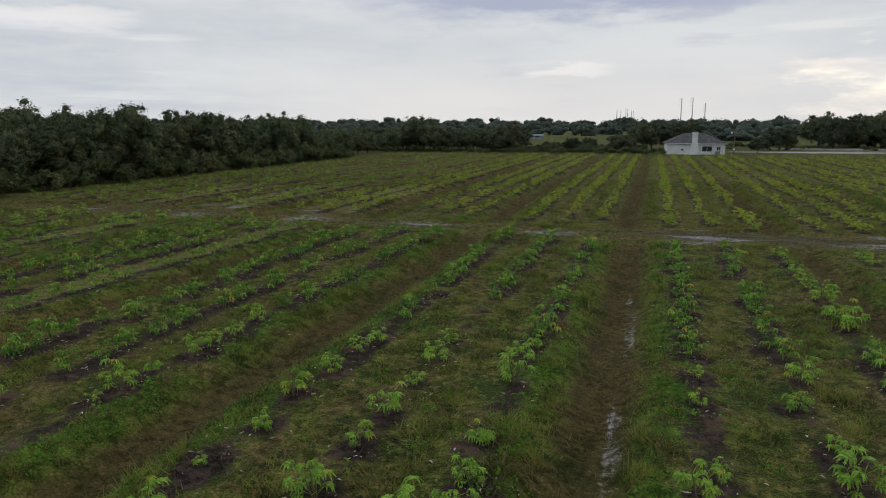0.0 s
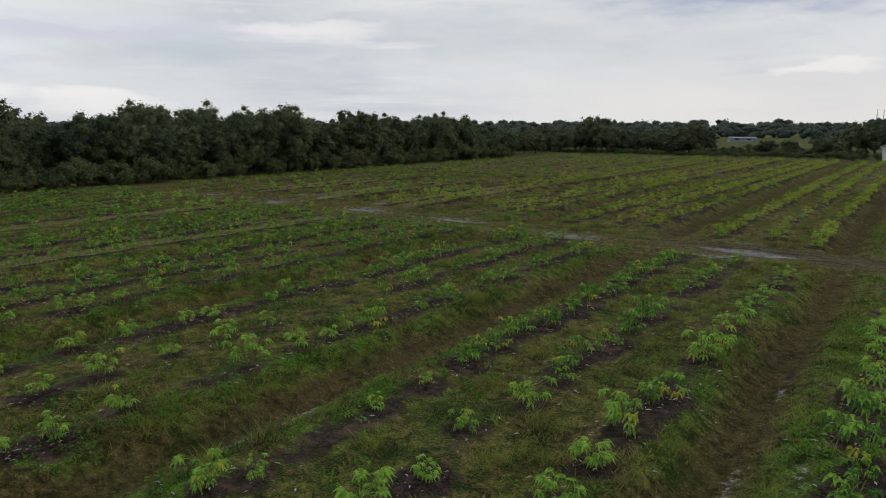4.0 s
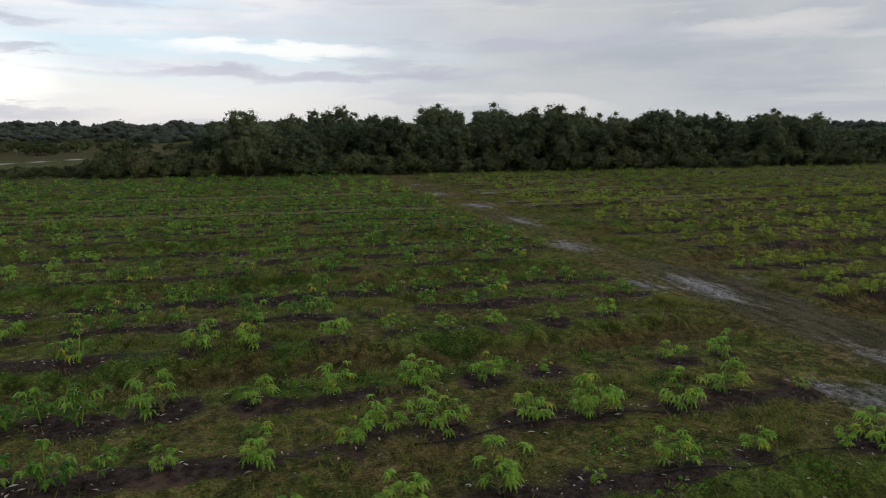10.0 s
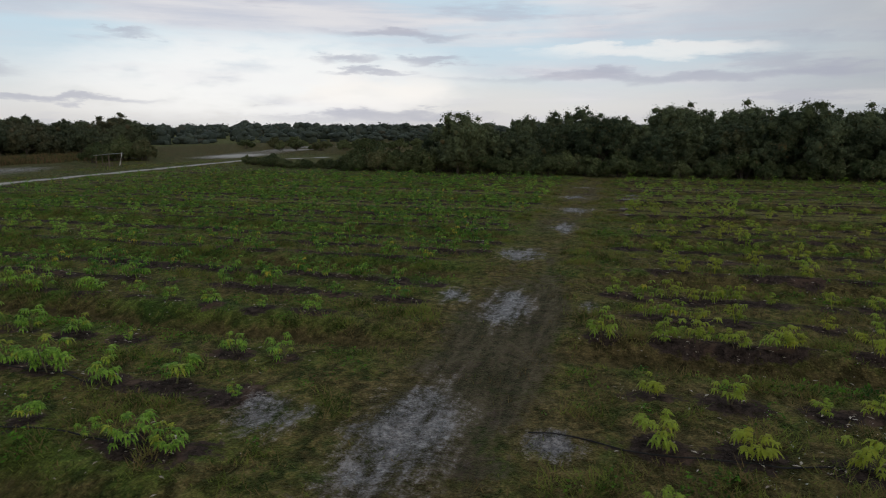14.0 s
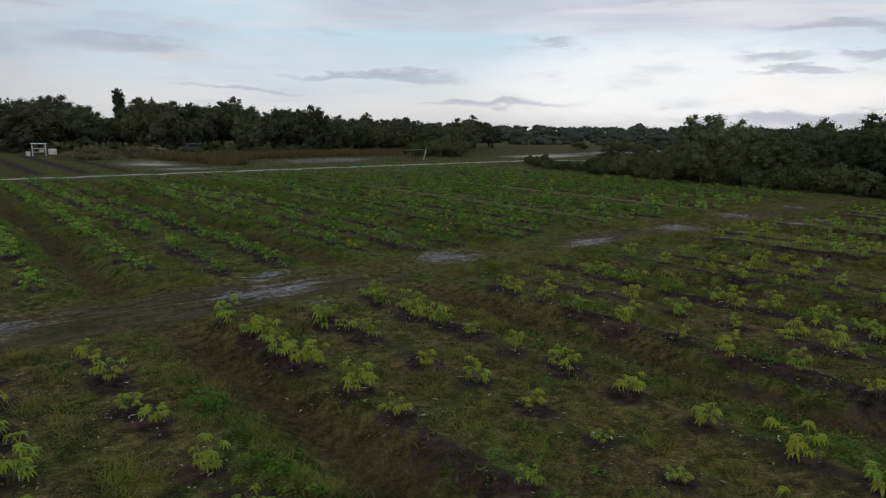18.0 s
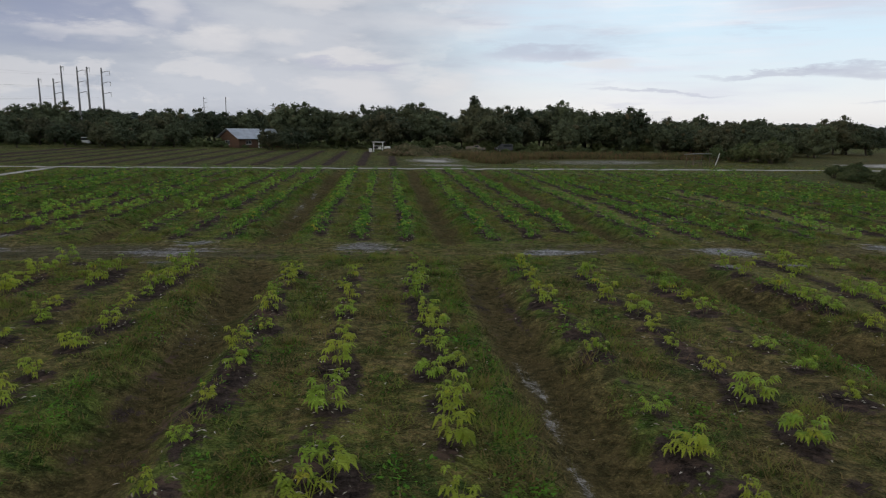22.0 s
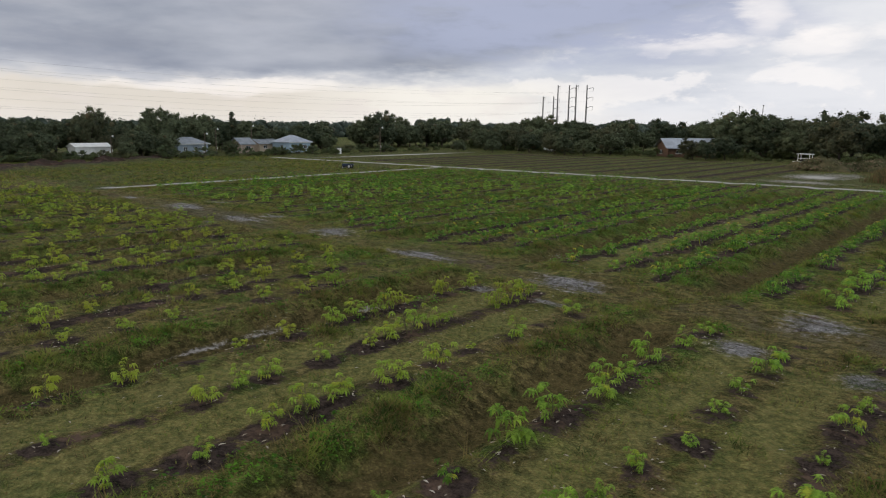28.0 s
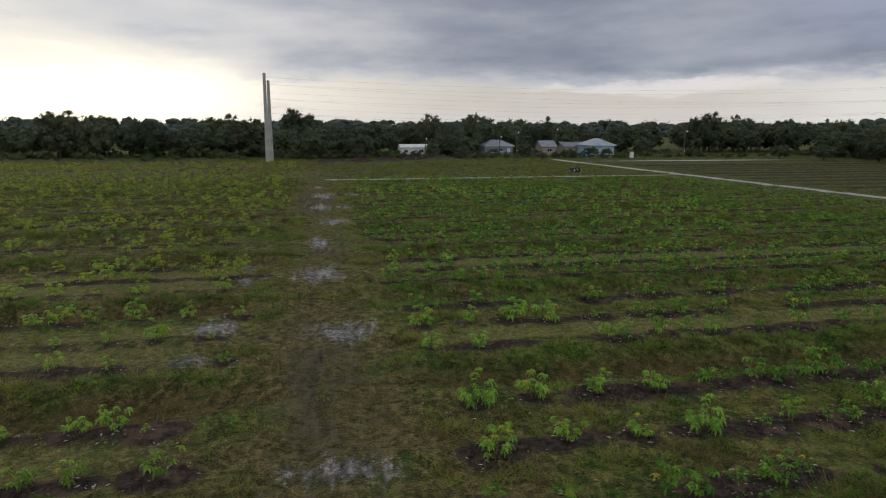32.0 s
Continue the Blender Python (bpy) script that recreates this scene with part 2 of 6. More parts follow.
build_world()
lamp = new("sun", bpy.data.lights.new("sun", "SUN"))
lamp.data.energy, lamp.data.angle, lamp.data.color = 0.5, radians(20), (1.0, 0.86, 0.68)
lamp.matrix_world = look((0, 0, 60), Vector((0, 0, 60)) - sun_way(SUN_YAW, SUN_EL + 6))


# ---- materials ----
def surface(name, rough=0.9, spec=0.3, metal=0.0):
    m = bpy.data.materials.new(name)
    t = nodes_of(m)
    n = Net(t)
    b = n.add("ShaderNodeBsdfPrincipled")
    b.inputs["Roughness"].default_value, b.inputs["Metallic"].default_value = rough, metal
    b.inputs["Specular IOR Level"].default_value = spec
    out = n.add("ShaderNodeOutputMaterial")
    t.links.new(b.outputs[0], out.inputs[0])
    return m, n, b


def place(n):
    return n.add("ShaderNodeNewGeometry").outputs["Position"]


def bumped(n, b, height, strength, distance=0.03):
    k = n.add("ShaderNodeBump")
    k.inputs["Strength"].default_value, k.inputs["Distance"].default_value = strength, distance
    n.put(k.inputs["Height"], height)
    n.put(b.inputs["Normal"], k.outputs[0])


def worn(name, a, c, scale=3.0, rough=0.8, spec=0.3, metal=0.0, bump=0.2, fine=40.0):
    """Two colours in stains, with a fine grain on top; for paint, wood, metal, concrete."""
    m, n, b = surface(name, rough, spec, metal)
    p = n.add("ShaderNodeTexCoord").outputs["Object"]
    big, small = n.noise(p, scale, 4.0, 0.6), n.noise(p, fine, 3.0, 0.6)
    col = n.mix(n.step(big, 0.35, 0.68), a, c)
    col = n.mix(0.28, col, n.mix(small, (0.25, 0.25, 0.25), (1.0, 1.0, 1.0)), "MULTIPLY")
    n.put(b.inputs["Base Color"], col)
    n.put(b.inputs["Roughness"], n.math("ADD", rough - 0.08, n.math("MULTIPLY", big, 0.16)))
    bumped(n, b, small, bump, 0.01)
    return m


def leafy(name, dark, light, old, share=0.12, rough=0.55, soft=0.35, lumpy=False, lump_scale=4.5, tufts=0.0):
    """Foliage: colour differs from leaf to leaf and from plant to plant, with some light through the blade."""
    m, n, b = surface(name, rough, 0.08)
    g = n.add("ShaderNodeNewGeometry")
    isl = g.outputs["Random Per Island"]
    rnd = n.add("ShaderNodeObjectInfo").outputs["Random"]
    p = g.outputs["Position"]
    patch = n.noise(p, 0.35, 2.0)
    f = n.math("ADD", n.math("MULTIPLY", isl, 0.40 if lumpy else 0.55), n.math("ADD", n.math("MULTIPLY", rnd, 0.42 if lumpy else 0.25), n.math("MULTIPLY", patch, 0.3)))
    if tufts:      # low growth changes from clump to clump rather than from blade to blade
        clump = n.step(n.noise(p, tufts, 3.0, 0.6, 0.4), 0.36, 0.64)
        f = n.math("ADD", n.math("MULTIPLY", clump, 0.62), n.math("ADD", n.math("MULTIPLY", isl, 0.22), n.math("MULTIPLY", patch, 0.3)))
    col = n.mix(n.step(f, 0.15, 0.95), dark, light)
    yellowed = n.step(n.math("FRACT", n.math("MULTIPLY", rnd, 17.3)), 0.86, 0.92)
    worn_leaf = n.math("MAXIMUM", n.math("MULTIPLY", yellowed, n.math("MULTIPLY", isl, 0.6)), n.step(n.math("FRACT", n.math("MULTIPLY", isl, 37.7)), 1.0 - share - 0.02, 1.0 - share + 0.02))
    col = n.mix(worn_leaf, col, old)
    if tufts:
        sear = n.step(n.math("ADD", n.noise(p, 0.42, 4.0, 0.62, 0.7), n.step(n.split(p)[1], 44.0, 52.0, 0.0, 0.05)), 0.52, 0.66, 0.0, 0.75)
        col = n.mix(n.math("MULTIPLY", sear, n.step(n.noise(p, tufts * 2.3, 2.0), 0.40, 0.58)), col, old)
    if name == "crop_leaf":      # blades are mottled; the planting north of the track is yellower
        mottle = n.noise(p, 9.0, 3.0, 0.65, 0.4)
        col = n.mix(0.85, col, n.mix(n.step(mottle, 0.36, 0.64), (0.42, 0.48, 0.40), (1.35, 1.28, 1.15)), "MULTIPLY")
        north = n.math("MULTIPLY", n.math("MULTIPLY", n.step(n.split(p)[1], 44.0, 52.0), n.step(n.split(p)[0], -36.0, -20.0, 0.25, 1.0)), n.step(patch, 0.36, 0.64, 0.25, 0.75))
        col = n.mix(north, col, (0.39, 0.40, 0.045))
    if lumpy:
        # leafy shading painted in: the hollows of the bump are darker, its tops paler
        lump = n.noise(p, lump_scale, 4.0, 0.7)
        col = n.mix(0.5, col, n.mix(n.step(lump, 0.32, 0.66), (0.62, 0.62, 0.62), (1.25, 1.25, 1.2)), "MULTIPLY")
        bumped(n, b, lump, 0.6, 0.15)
    n.put(b.inputs["Base Color"], col)
    tr = n.add("ShaderNodeBsdfTranslucent")
    n.put(tr.inputs[0], col)
    mx = n.add("ShaderNodeMixShader")
    mx.inputs[0].default_value = soft
    out = [k for k in m.node_tree.nodes if k.type == "OUTPUT_MATERIAL"][0]
    m.node_tree.links.new(b.outputs[0], mx.inputs[1])
    m.node_tree.links.new(tr.outputs[0], mx.inputs[2])
    m.node_tree.links.new(mx.outputs[0], out.inputs[0])
    return m


def ground_material():
    m, n, b = surface("field_ground", 0.95, 0.06)
    p = place(n)
    a1 = n.split(n.add("ShaderNodeAttribute", attr="cover").outputs["Vector"])
    a2 = n.split(n.add("ShaderNodeAttribute", attr="growth").outputs["Vector"])
    soil, sand, wet = a1
    lush, dry, far = a2
    trough, straw, mud = n.split(n.add("ShaderNodeAttribute", attr="wear").outputs["Vector"])
    n_big, n_mid = n.noise(p, 0.11, 4.0, 0.6), n.noise(p, 0.75, 4.0, 0.62, 0.3)
    n_small, n_fine = n.noise(p, 4.2, 4.0, 0.65), n.noise(p, 21.0, 3.0, 0.7)
    grass = n.mix(n.step(n_mid, 0.36, 0.62), (0.026, 0.046, 0.010), (0.150, 0.168, 0.036))
    grass = n.mix(n.step(n.math("ADD", n_small, n.math("MULTIPLY", n_big, 0.5)), 0.66, 0.95), grass, (0.215, 0.160, 0.060))
    grass = n.mix(n.math("MULTIPLY", lush, n.step(n_small, 0.25, 0.6)), grass, (0.090, 0.210, 0.022))
    grass = n.mix(n.math("MULTIPLY", dry, n.step(n_mid, 0.25, 0.62)), grass, n.mix(n.step(n_small, 0.3, 0.7), (0.105, 0.070, 0.032), (0.28, 0.21, 0.095)))
    farm = n.mix(n.step(n_mid, 0.3, 0.7), (0.038, 0.052, 0.017), (0.110, 0.108, 0.040))
    grass = n.mix(far, grass, farm)
    n_patch = n.noise(p, 0.42, 4.0, 0.62, 0.7)
    worn_sward = n.math("MULTIPLY", n.step(n.math("ADD", n_patch, n.math("MULTIPLY", dry, 0.16)), 0.50, 0.63), 0.8)
    grass = n.mix(worn_sward, grass, n.mix(n.step(n_small, 0.35, 0.65), (0.085, 0.060, 0.030), (0.215, 0.155, 0.075)))
    grass = n.mix(n.math("MULTIPLY", n.step(n_patch, 0.45, 0.34), 0.65), grass, (0.040, 0.082, 0.016))
    # shade in the hollows between tufts and grains is put into the colour
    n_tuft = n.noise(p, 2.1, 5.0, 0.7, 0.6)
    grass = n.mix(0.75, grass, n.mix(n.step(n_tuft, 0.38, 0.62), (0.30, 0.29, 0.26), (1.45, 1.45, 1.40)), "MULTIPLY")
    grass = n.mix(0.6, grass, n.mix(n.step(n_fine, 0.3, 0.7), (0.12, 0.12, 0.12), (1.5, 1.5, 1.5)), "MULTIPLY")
    hay = n.mix(n.step(n_small, 0.32, 0.66), (0.100, 0.105, 0.036), (0.270, 0.240, 0.090))
    grass = n.mix(n.math("MULTIPLY", n.step(n.math("ADD", straw, n.math("MULTIPLY", n.math("SUBTRACT", n_mid, 0.5), 0.7)), 0.30, 0.72), 0.72), grass, hay)
    brown = n.mix(n.step(n.math("ADD", n.math("MULTIPLY", n_mid, 0.5), n.math("MULTIPLY", n_small, 0.5)), 0.38, 0.62), (0.054, 0.050, 0.019), (0.150, 0.116, 0.050))
    grass = n.mix(n.math("MULTIPLY", n.step(n.math("ADD", trough, n.math("MULTIPLY", n.math("ADD", n.math("SUBTRACT", n_small, 0.5), n.math("SUBTRACT", n_mid, 0.5)), 0.9)), 0.28, 0.90), 0.70), grass, brown)
    cell = n.add("ShaderNodeTexVoronoi")
    n.put(cell.inputs["Vector"], n.vmath("ADD", p, n.join(n.math("MULTIPLY", n_fine, 0.05), n.math("MULTIPLY", n_small, 0.12), 0.0)))
    cell.inputs["Scale"].default_value = 13.0
    tone = n.split(cell.outputs["Color"])[0]
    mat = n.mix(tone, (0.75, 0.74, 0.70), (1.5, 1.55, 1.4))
    # the gaps between the leaf-like cells are painted dark, as shade under leaves
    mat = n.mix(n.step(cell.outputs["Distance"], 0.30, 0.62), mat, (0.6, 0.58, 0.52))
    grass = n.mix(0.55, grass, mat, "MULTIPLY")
    jag = n.math("ADD", n.math("MULTIPLY", n.math("SUBTRACT", n_mid, 0.5), 0.9), n.math("MULTIPLY", n.math("SUBTRACT", n_small, 0.5), 0.8))
    f_soil = n.step(n.math("ADD", soil, jag), 0.44, 0.62)
    earth = n.mix(n.step(n.math("ADD", n.math("MULTIPLY", n_small, 0.6), n.math("MULTIPLY", n_fine, 0.4)), 0.36, 0.64), (0.011, 0.008, 0.008), (0.094, 0.068, 0.058))
    earth = n.mix(n.math("MULTIPLY", n.step(n.noise(p, 0.9, 3.0, 0.6, 0.5), 0.52, 0.66), n.step(n_small, 0.35, 0.6, 0.4, 0.9)), earth, (0.150, 0.098, 0.074))
    col = n.mix(f_soil, grass, earth)
    # tyre-drawn streaks along the track
    drag = n.noise(n.vmath("MULTIPLY", p, (0.30, 1.9, 1.0)), 1.25, 4.0, 0.6, 0.3)
    px, py, pz = n.split(p)
    on_track = n.step(n.math("ABSOLUTE", n.math("SUBTRACT", py, 45.3)), 5.5, 3.0)
    pull = n.math("MULTIPLY", n.math("MULTIPLY", n.math("SUBTRACT", drag, 0.5), 0.8), on_track)
    f_sand = n.step(n.math("ADD", n.math("ADD", sand, pull), n.math("ADD", n.math("MULTIPLY", jag, 0.8), n.math("MULTIPLY", n.math("SUBTRACT", n_fine, 0.5), 0.9))), 0.46, 0.78)
    mire = n.mix(n.step(n.math("ADD", n.math("MULTIPLY", drag, 0.6), n.math("MULTIPLY", n_small, 0.4)), 0.40, 0.60), (0.036, 0.029, 0.022), (0.130, 0.100, 0.074))
    col = n.mix(n.math("MULTIPLY", n.step(n.math("ADD", mud, n.math("MULTIPLY", jag, 1.7)), 0.30, 0.72), 0.9), col, mire)
    grit = n.mix(n.step(n_small, 0.3, 0.7), (0.14, 0.124, 0.116), (0.52, 0.485, 0.465))
    damp = n.step(n.math("ADD", n.math("ADD", wet, n.math("MULTIPLY", pull, -0.8)), n.math("MULTIPLY", jag, 0.6)), 0.38, 0.60)
    n_grain = n.noise(p, 9.0, 5.0, 0.7, 0.4)
    grit = n.mix(n.math("MULTIPLY", damp, n.step(n_grain, 0.58, 0.42, 0.35, 0.92)), grit, (0.072, 0.063, 0.064))
    # pale sand outside the field, whitened further to stand for reflected sky
    grit = n.mix(n.math("MULTIPLY", n.math("MULTIPLY", far, 0.92), n.step(sand, 0.62, 0.80)), grit, (0.52, 0.50, 0.47))
    col = n.mix(f_sand, col, grit)
    bare = n.math("MAXIMUM", f_soil, n.math("MAXIMUM", f_sand, n.math("MINIMUM", trough, 1.0)))
    n.put(b.inputs["Sheen Weight"], n.math("MULTIPLY", n.math("SUBTRACT", 1.0, bare), 0.15, clamp=True))
    b.inputs["Sheen Roughness"].default_value = 0.4
    b.inputs["Sheen Tint"].default_value = (0.65, 0.78, 0.30, 1)
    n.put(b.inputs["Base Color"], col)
    gl = n.math("MULTIPLY", f_sand, n.step(n.math("ADD", wet, n.math("MULTIPLY", jag, 0.5)), 0.44, 0.62))
    n.put(b.inputs["Roughness"], n.math("SUBTRACT", 0.95, n.math("MULTIPLY", gl, n.step(n_mid, 0.35, 0.65, 0.35, 0.75))))
    h = n.math("ADD", n.math("MULTIPLY", n_small, 0.7), n.math("MULTIPLY", n_fine, 0.5))
    h = n.math("MULTIPLY", h, n.math("SUBTRACT", 1.0, n.math("MULTIPLY", gl, 0.85)))
    n.put(b.inputs["Specular IOR Level"], n.math("ADD", 0.06, n.math("MULTIPLY", gl, 0.44)))
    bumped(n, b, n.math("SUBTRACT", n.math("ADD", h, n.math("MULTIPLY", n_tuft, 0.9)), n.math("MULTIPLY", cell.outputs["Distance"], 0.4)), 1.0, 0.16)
    return m


M_GROUND = ground_material()
M_LEAF = leafy("crop_leaf", (0.044, 0.142, 0.022), (0.285, 0.490, 0.074), (0.50, 0.43, 0.06), 0.035, 0.52, 0.36)
M_STEM = worn("crop_stem", (0.10, 0.12, 0.05), (0.19, 0.14, 0.08), 9.0, 0.7)
M_GRASS = leafy("grass_blade", (0.026, 0.056, 0.012), (0.245, 0.300, 0.058), (0.25, 0.185, 0.078), 0.26, 0.7, 0.4, tufts=0.9)
M_WEED = leafy("weed_leaf", (0.020, 0.066, 0.010), (0.140, 0.315, 0.032), (0.16, 0.15, 0.04), 0.05, 0.6, 0.35, tufts=1.2)
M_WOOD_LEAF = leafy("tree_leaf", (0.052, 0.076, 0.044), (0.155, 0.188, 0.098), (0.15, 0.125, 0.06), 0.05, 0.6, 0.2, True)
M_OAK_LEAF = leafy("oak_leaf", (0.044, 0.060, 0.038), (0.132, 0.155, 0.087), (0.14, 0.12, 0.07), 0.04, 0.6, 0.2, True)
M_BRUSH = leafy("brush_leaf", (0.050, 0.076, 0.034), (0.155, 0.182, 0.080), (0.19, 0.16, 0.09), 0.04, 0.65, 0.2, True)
# far woods: a bluish haze is mixed into the leaf colour itself
M_HAZED_FAR_LEAF = leafy("far_wood_leaf", (0.036, 0.050, 0.044), (0.100, 0.124, 0.098), (0.08, 0.08, 0.06), 0.04, 0.7, 0.15, True, 0.55)
M_BARK = worn("bark", (0.055, 0.045, 0.036), (0.12, 0.105, 0.09), 2.0, 0.95, 0.2, 0, 0.8, 14.0)
M_SEAR = leafy("dead_grass", (0.060, 0.048, 0.022), (0.230, 0.170, 0.080), (0.16, 0.15, 0.05), 0.15, 0.8, 0.25)
M_RUSH = leafy("rush_blade", (0.040, 0.052, 0.022), (0.155, 0.150, 0.060), (0.21, 0.125, 0.075), 0.30, 0.8, 0.25, tufts=0.8)
M_PETAL = worn("white_petal", (0.62, 0.64, 0.58), (0.50, 0.54, 0.46), 1.0, 0.8)
M_LITTER = worn("fallen_leaf", (0.30, 0.24, 0.17), (0.66, 0.60, 0.52), 1.0, 0.8)


# ---- mesh helpers ----
def fast_mesh(name, verts, faces, material):
    """verts (n, 3); faces (m, k) of one corner count."""
    verts, faces = np.asarray(verts, np.float32), np.asarray(faces, np.int32)
    m, k = faces.shape
    me = bpy.data.meshes.new(name)
    me.vertices.add(len(verts))
    me.vertices.foreach_set("co", verts.ravel())
    me.loops.add(m * k)
    me.loops.foreach_set("vertex_index", faces.ravel())
    me.polygons.add(m)
    me.polygons.foreach_set("loop_start", np.arange(0, m * k, k, dtype=np.int32))
    me.update(calc_edges=True)
    me.materials.append(material)
    return me


def part(name, bm, material, parent, label=""):
    """Links a bmesh (or a mesh) as one object under a thing or a part."""
    if isinstance(bm, bmesh.types.BMesh):
        me = bpy.data.meshes.new(name)
        bm.to_mesh(me)
        bm.free()
        me.materials.append(material)
    else:
        me = bm
    ob = new(name, me)
    ob.parent = parent
    return tagged(ob, label) if label else ob


def empty(name, m, label, category, group="", kind=""):
    ob = new(name)
    ob.matrix_basis = m
    return tagged(ob, label, category, group, kind)


def box(bm, lo, hi, bevel=0.0):
    lo, hi = Vector(lo), Vector(hi)
    r = bmesh.ops.create_cube(bm, size=1.0, matrix=Matrix.LocRotScale((lo + hi) / 2, None, hi - lo))
    if bevel > 0:
        es = list({e for v in r["verts"] for e in v.link_edges})
        bmesh.ops.bevel(bm, geom=es, offset=bevel, segments=1, affect="EDGES")
    return bm


def boxed(lo, hi, bevel=0.0):
    return box(bmesh.new(), lo, hi, bevel)


def tube(bm, a, b, r0, r1, sides=8):
    a, b = Vector(a), Vector(b)
    d = b - a
    m = Matrix.Translation((a + b) / 2) @ d.to_track_quat("Z", "Y").to_matrix().to_4x4()
    bmesh.ops.create_cone(bm, cap_ends=True, segments=sides, radius1=r0, radius2=r1, depth=d.length, matrix=m)
    return bm


def tubed(a, b, r0, r1, sides=8):
    return tube(bmesh.new(), a, b, r0, r1, sides)


def solid(points, faces):
    """A bmesh from a few corner points and faces."""
    bm = bmesh.new()
    vs = [bm.verts.new(p) for p in points]
    for f in faces:
        bm.faces.new([vs[i] for i in f])
    bmesh.ops.recalc_face_normals(bm, faces=bm.faces)
    return bm


# ---- plan of the field ----
PERIOD, DITCH0 = 10.45, -10.85          # shallow ditches run along y; three planted rows between two of them
ROW_OFF = (2.57, 5.32, 8.08)
TRACK_Y, TRACK_HALF = 45.3, 3.3         # the farm track crosses the rows along x
FIELD_W, FIELD_E, FIELD_S, FIELD_N = -63.0, 36.0, -16.0, 158.0


def road_y(x):
    return -20.0 + 0.09 * x


def wave(x, y, s, k=0.0):
    """Cheap smooth noise on arrays, about -1 to 1."""
    return (np.sin(x * s + 1.3 * np.sin(y * s * 0.7 + k) + k) + np.sin(y * s * 1.13 + 1.7 * np.sin(x * s * 0.61 - k) + 2.1 * k)
            + 0.6 * np.sin((x + y) * s * 1.9 + k * 1.7 + np.sin((x - y) * s * 1.3))) / 2.6


def bump01(d, w):
    return np.exp(-(d / w) ** 2)


def ditch_at(x):
    x = x + 0.62 * np.clip((x - 8.0) / 2.0, 0, 1)
    d = (x - DITCH0 + PERIOD / 2) % PERIOD - PERIOD / 2
    return d


def furrow_at(x):
    """Open furrows in the strip south of the sandy road."""
    return (x + 3.0 + 2.77) % 5.55 - 2.77


def in_field(x, y, soft=2.0):
    def s(v):
        return 1 / (1 + np.exp(-np.clip(v / soft * 4, -40, 40)))
    return s(x - FIELD_W) * s(np.where(y > TRACK_Y, 84.0, FIELD_E) - x) * s(y - road_y(x) - 3.0) * s(FIELD_N + 4 - y)


def ground_z(x, y):
    x, y = np.asarray(x, float), np.asarray(y, float)
    inside = in_field(x, y)
    off = 1 - bump01(y - TRACK_Y, 4.2)
    d = ditch_at(x + 0.15 * wave(x, y, 0.2) + 0.55 * (y > TRACK_Y))
    z = -0.56 * bump01(d, 1.0) * off + 0.09 * (bump01(d - 1.7, 0.6) + bump01(d + 1.7, 0.6)) * off
    z = z - 0.05 * (bump01(d - 0.75, 0.22) + bump01(d + 0.75, 0.22)) * off
    for o in ROW_OFF:
        z = z + 0.07 * bump01(ditch_at(x - o), 0.55) * off
    ty = y - TRACK_Y - 0.5 * wave(x, y * 0, 0.09)
    z = z - 0.09 * (bump01(ty - 0.85, 0.32) + bump01(ty + 0.85, 0.32)) - 0.03 * bump01(ty, 1.6)
    z = z + 0.035 * wave(x, y, 3.1, 5.0) * off + 0.05 * wave(x, y, 0.9, 0.7) + 0.025 * wave(x, y, 2.3, 2.0) + 0.02 * wave(x, y, 4.1, 1.1) * (1 - 0.7 * bump01(y - TRACK_Y, 3.0))
    rolling = 0.5 * wave(x, y, 0.021, 1.0) * np.clip((np.hypot(x + 10, y - 60) - 150) / 200, 0, 1)
    bank = bump01(seg_dist(x, y, (78, 47), (96, 14)), 1.8) * (0.75 + 0.45 * wave(x, y, 0.5, 4))
    return z * (0.12 + 0.88 * inside) + rolling + np.maximum(bank, 0)


def seg_dist(x, y, a, b):
    ax, ay, bx, by = *a, *b
    t = np.clip(((x - ax) * (bx - ax) + (y - ay) * (by - ay)) / ((bx - ax) ** 2 + (by - ay) ** 2), 0, 1)
    return np.hypot(x - ax - t * (bx - ax), y - ay - t * (by - ay))


# wet sandy patches on the track, (x, y, half length, half width)
PATCHES = ((15.3, 44.8, 3.3, 1.5), (15.4, 41.4, 1.2, 1.2), (15.2, 48.0, 0.8, 0.8), (4.7, 45.2, 3.1, 1.2), (3.7, 43.0, 1.7, 0.7), (4.0, 48.3, 0.9, 0.5), (-5.8, 44.2, 2.3, 1.5), (-16.2, 45.5, 2.7, 1.0),
           (-26.0, 45.6, 2.3, 1.8), (-24.1, 49.6, 0.8, 0.7), (-27.6, 49.5, 1.2, 0.5), (-35.5, 49.8, 1.2, 1.2), (-36.7, 44.7, 1.7, 1.6), (-39.3, 50.2, 0.9, 0.9), (-47.6, 45.2, 0.8, 1.7), (25.2, 40.6, 0.5, 1.9), (26.0, 45.4, 1.8, 0.9), (37.5, 43.4, 1.5, 1.8))
RUTS = ((0.1, 11, 31), (-11.05, 59, 74), (-21.4, 53, 64), (9.9, 17, 29), (-42.3, 33, 37))   # wet bare ditch bottoms: x, from y, to y


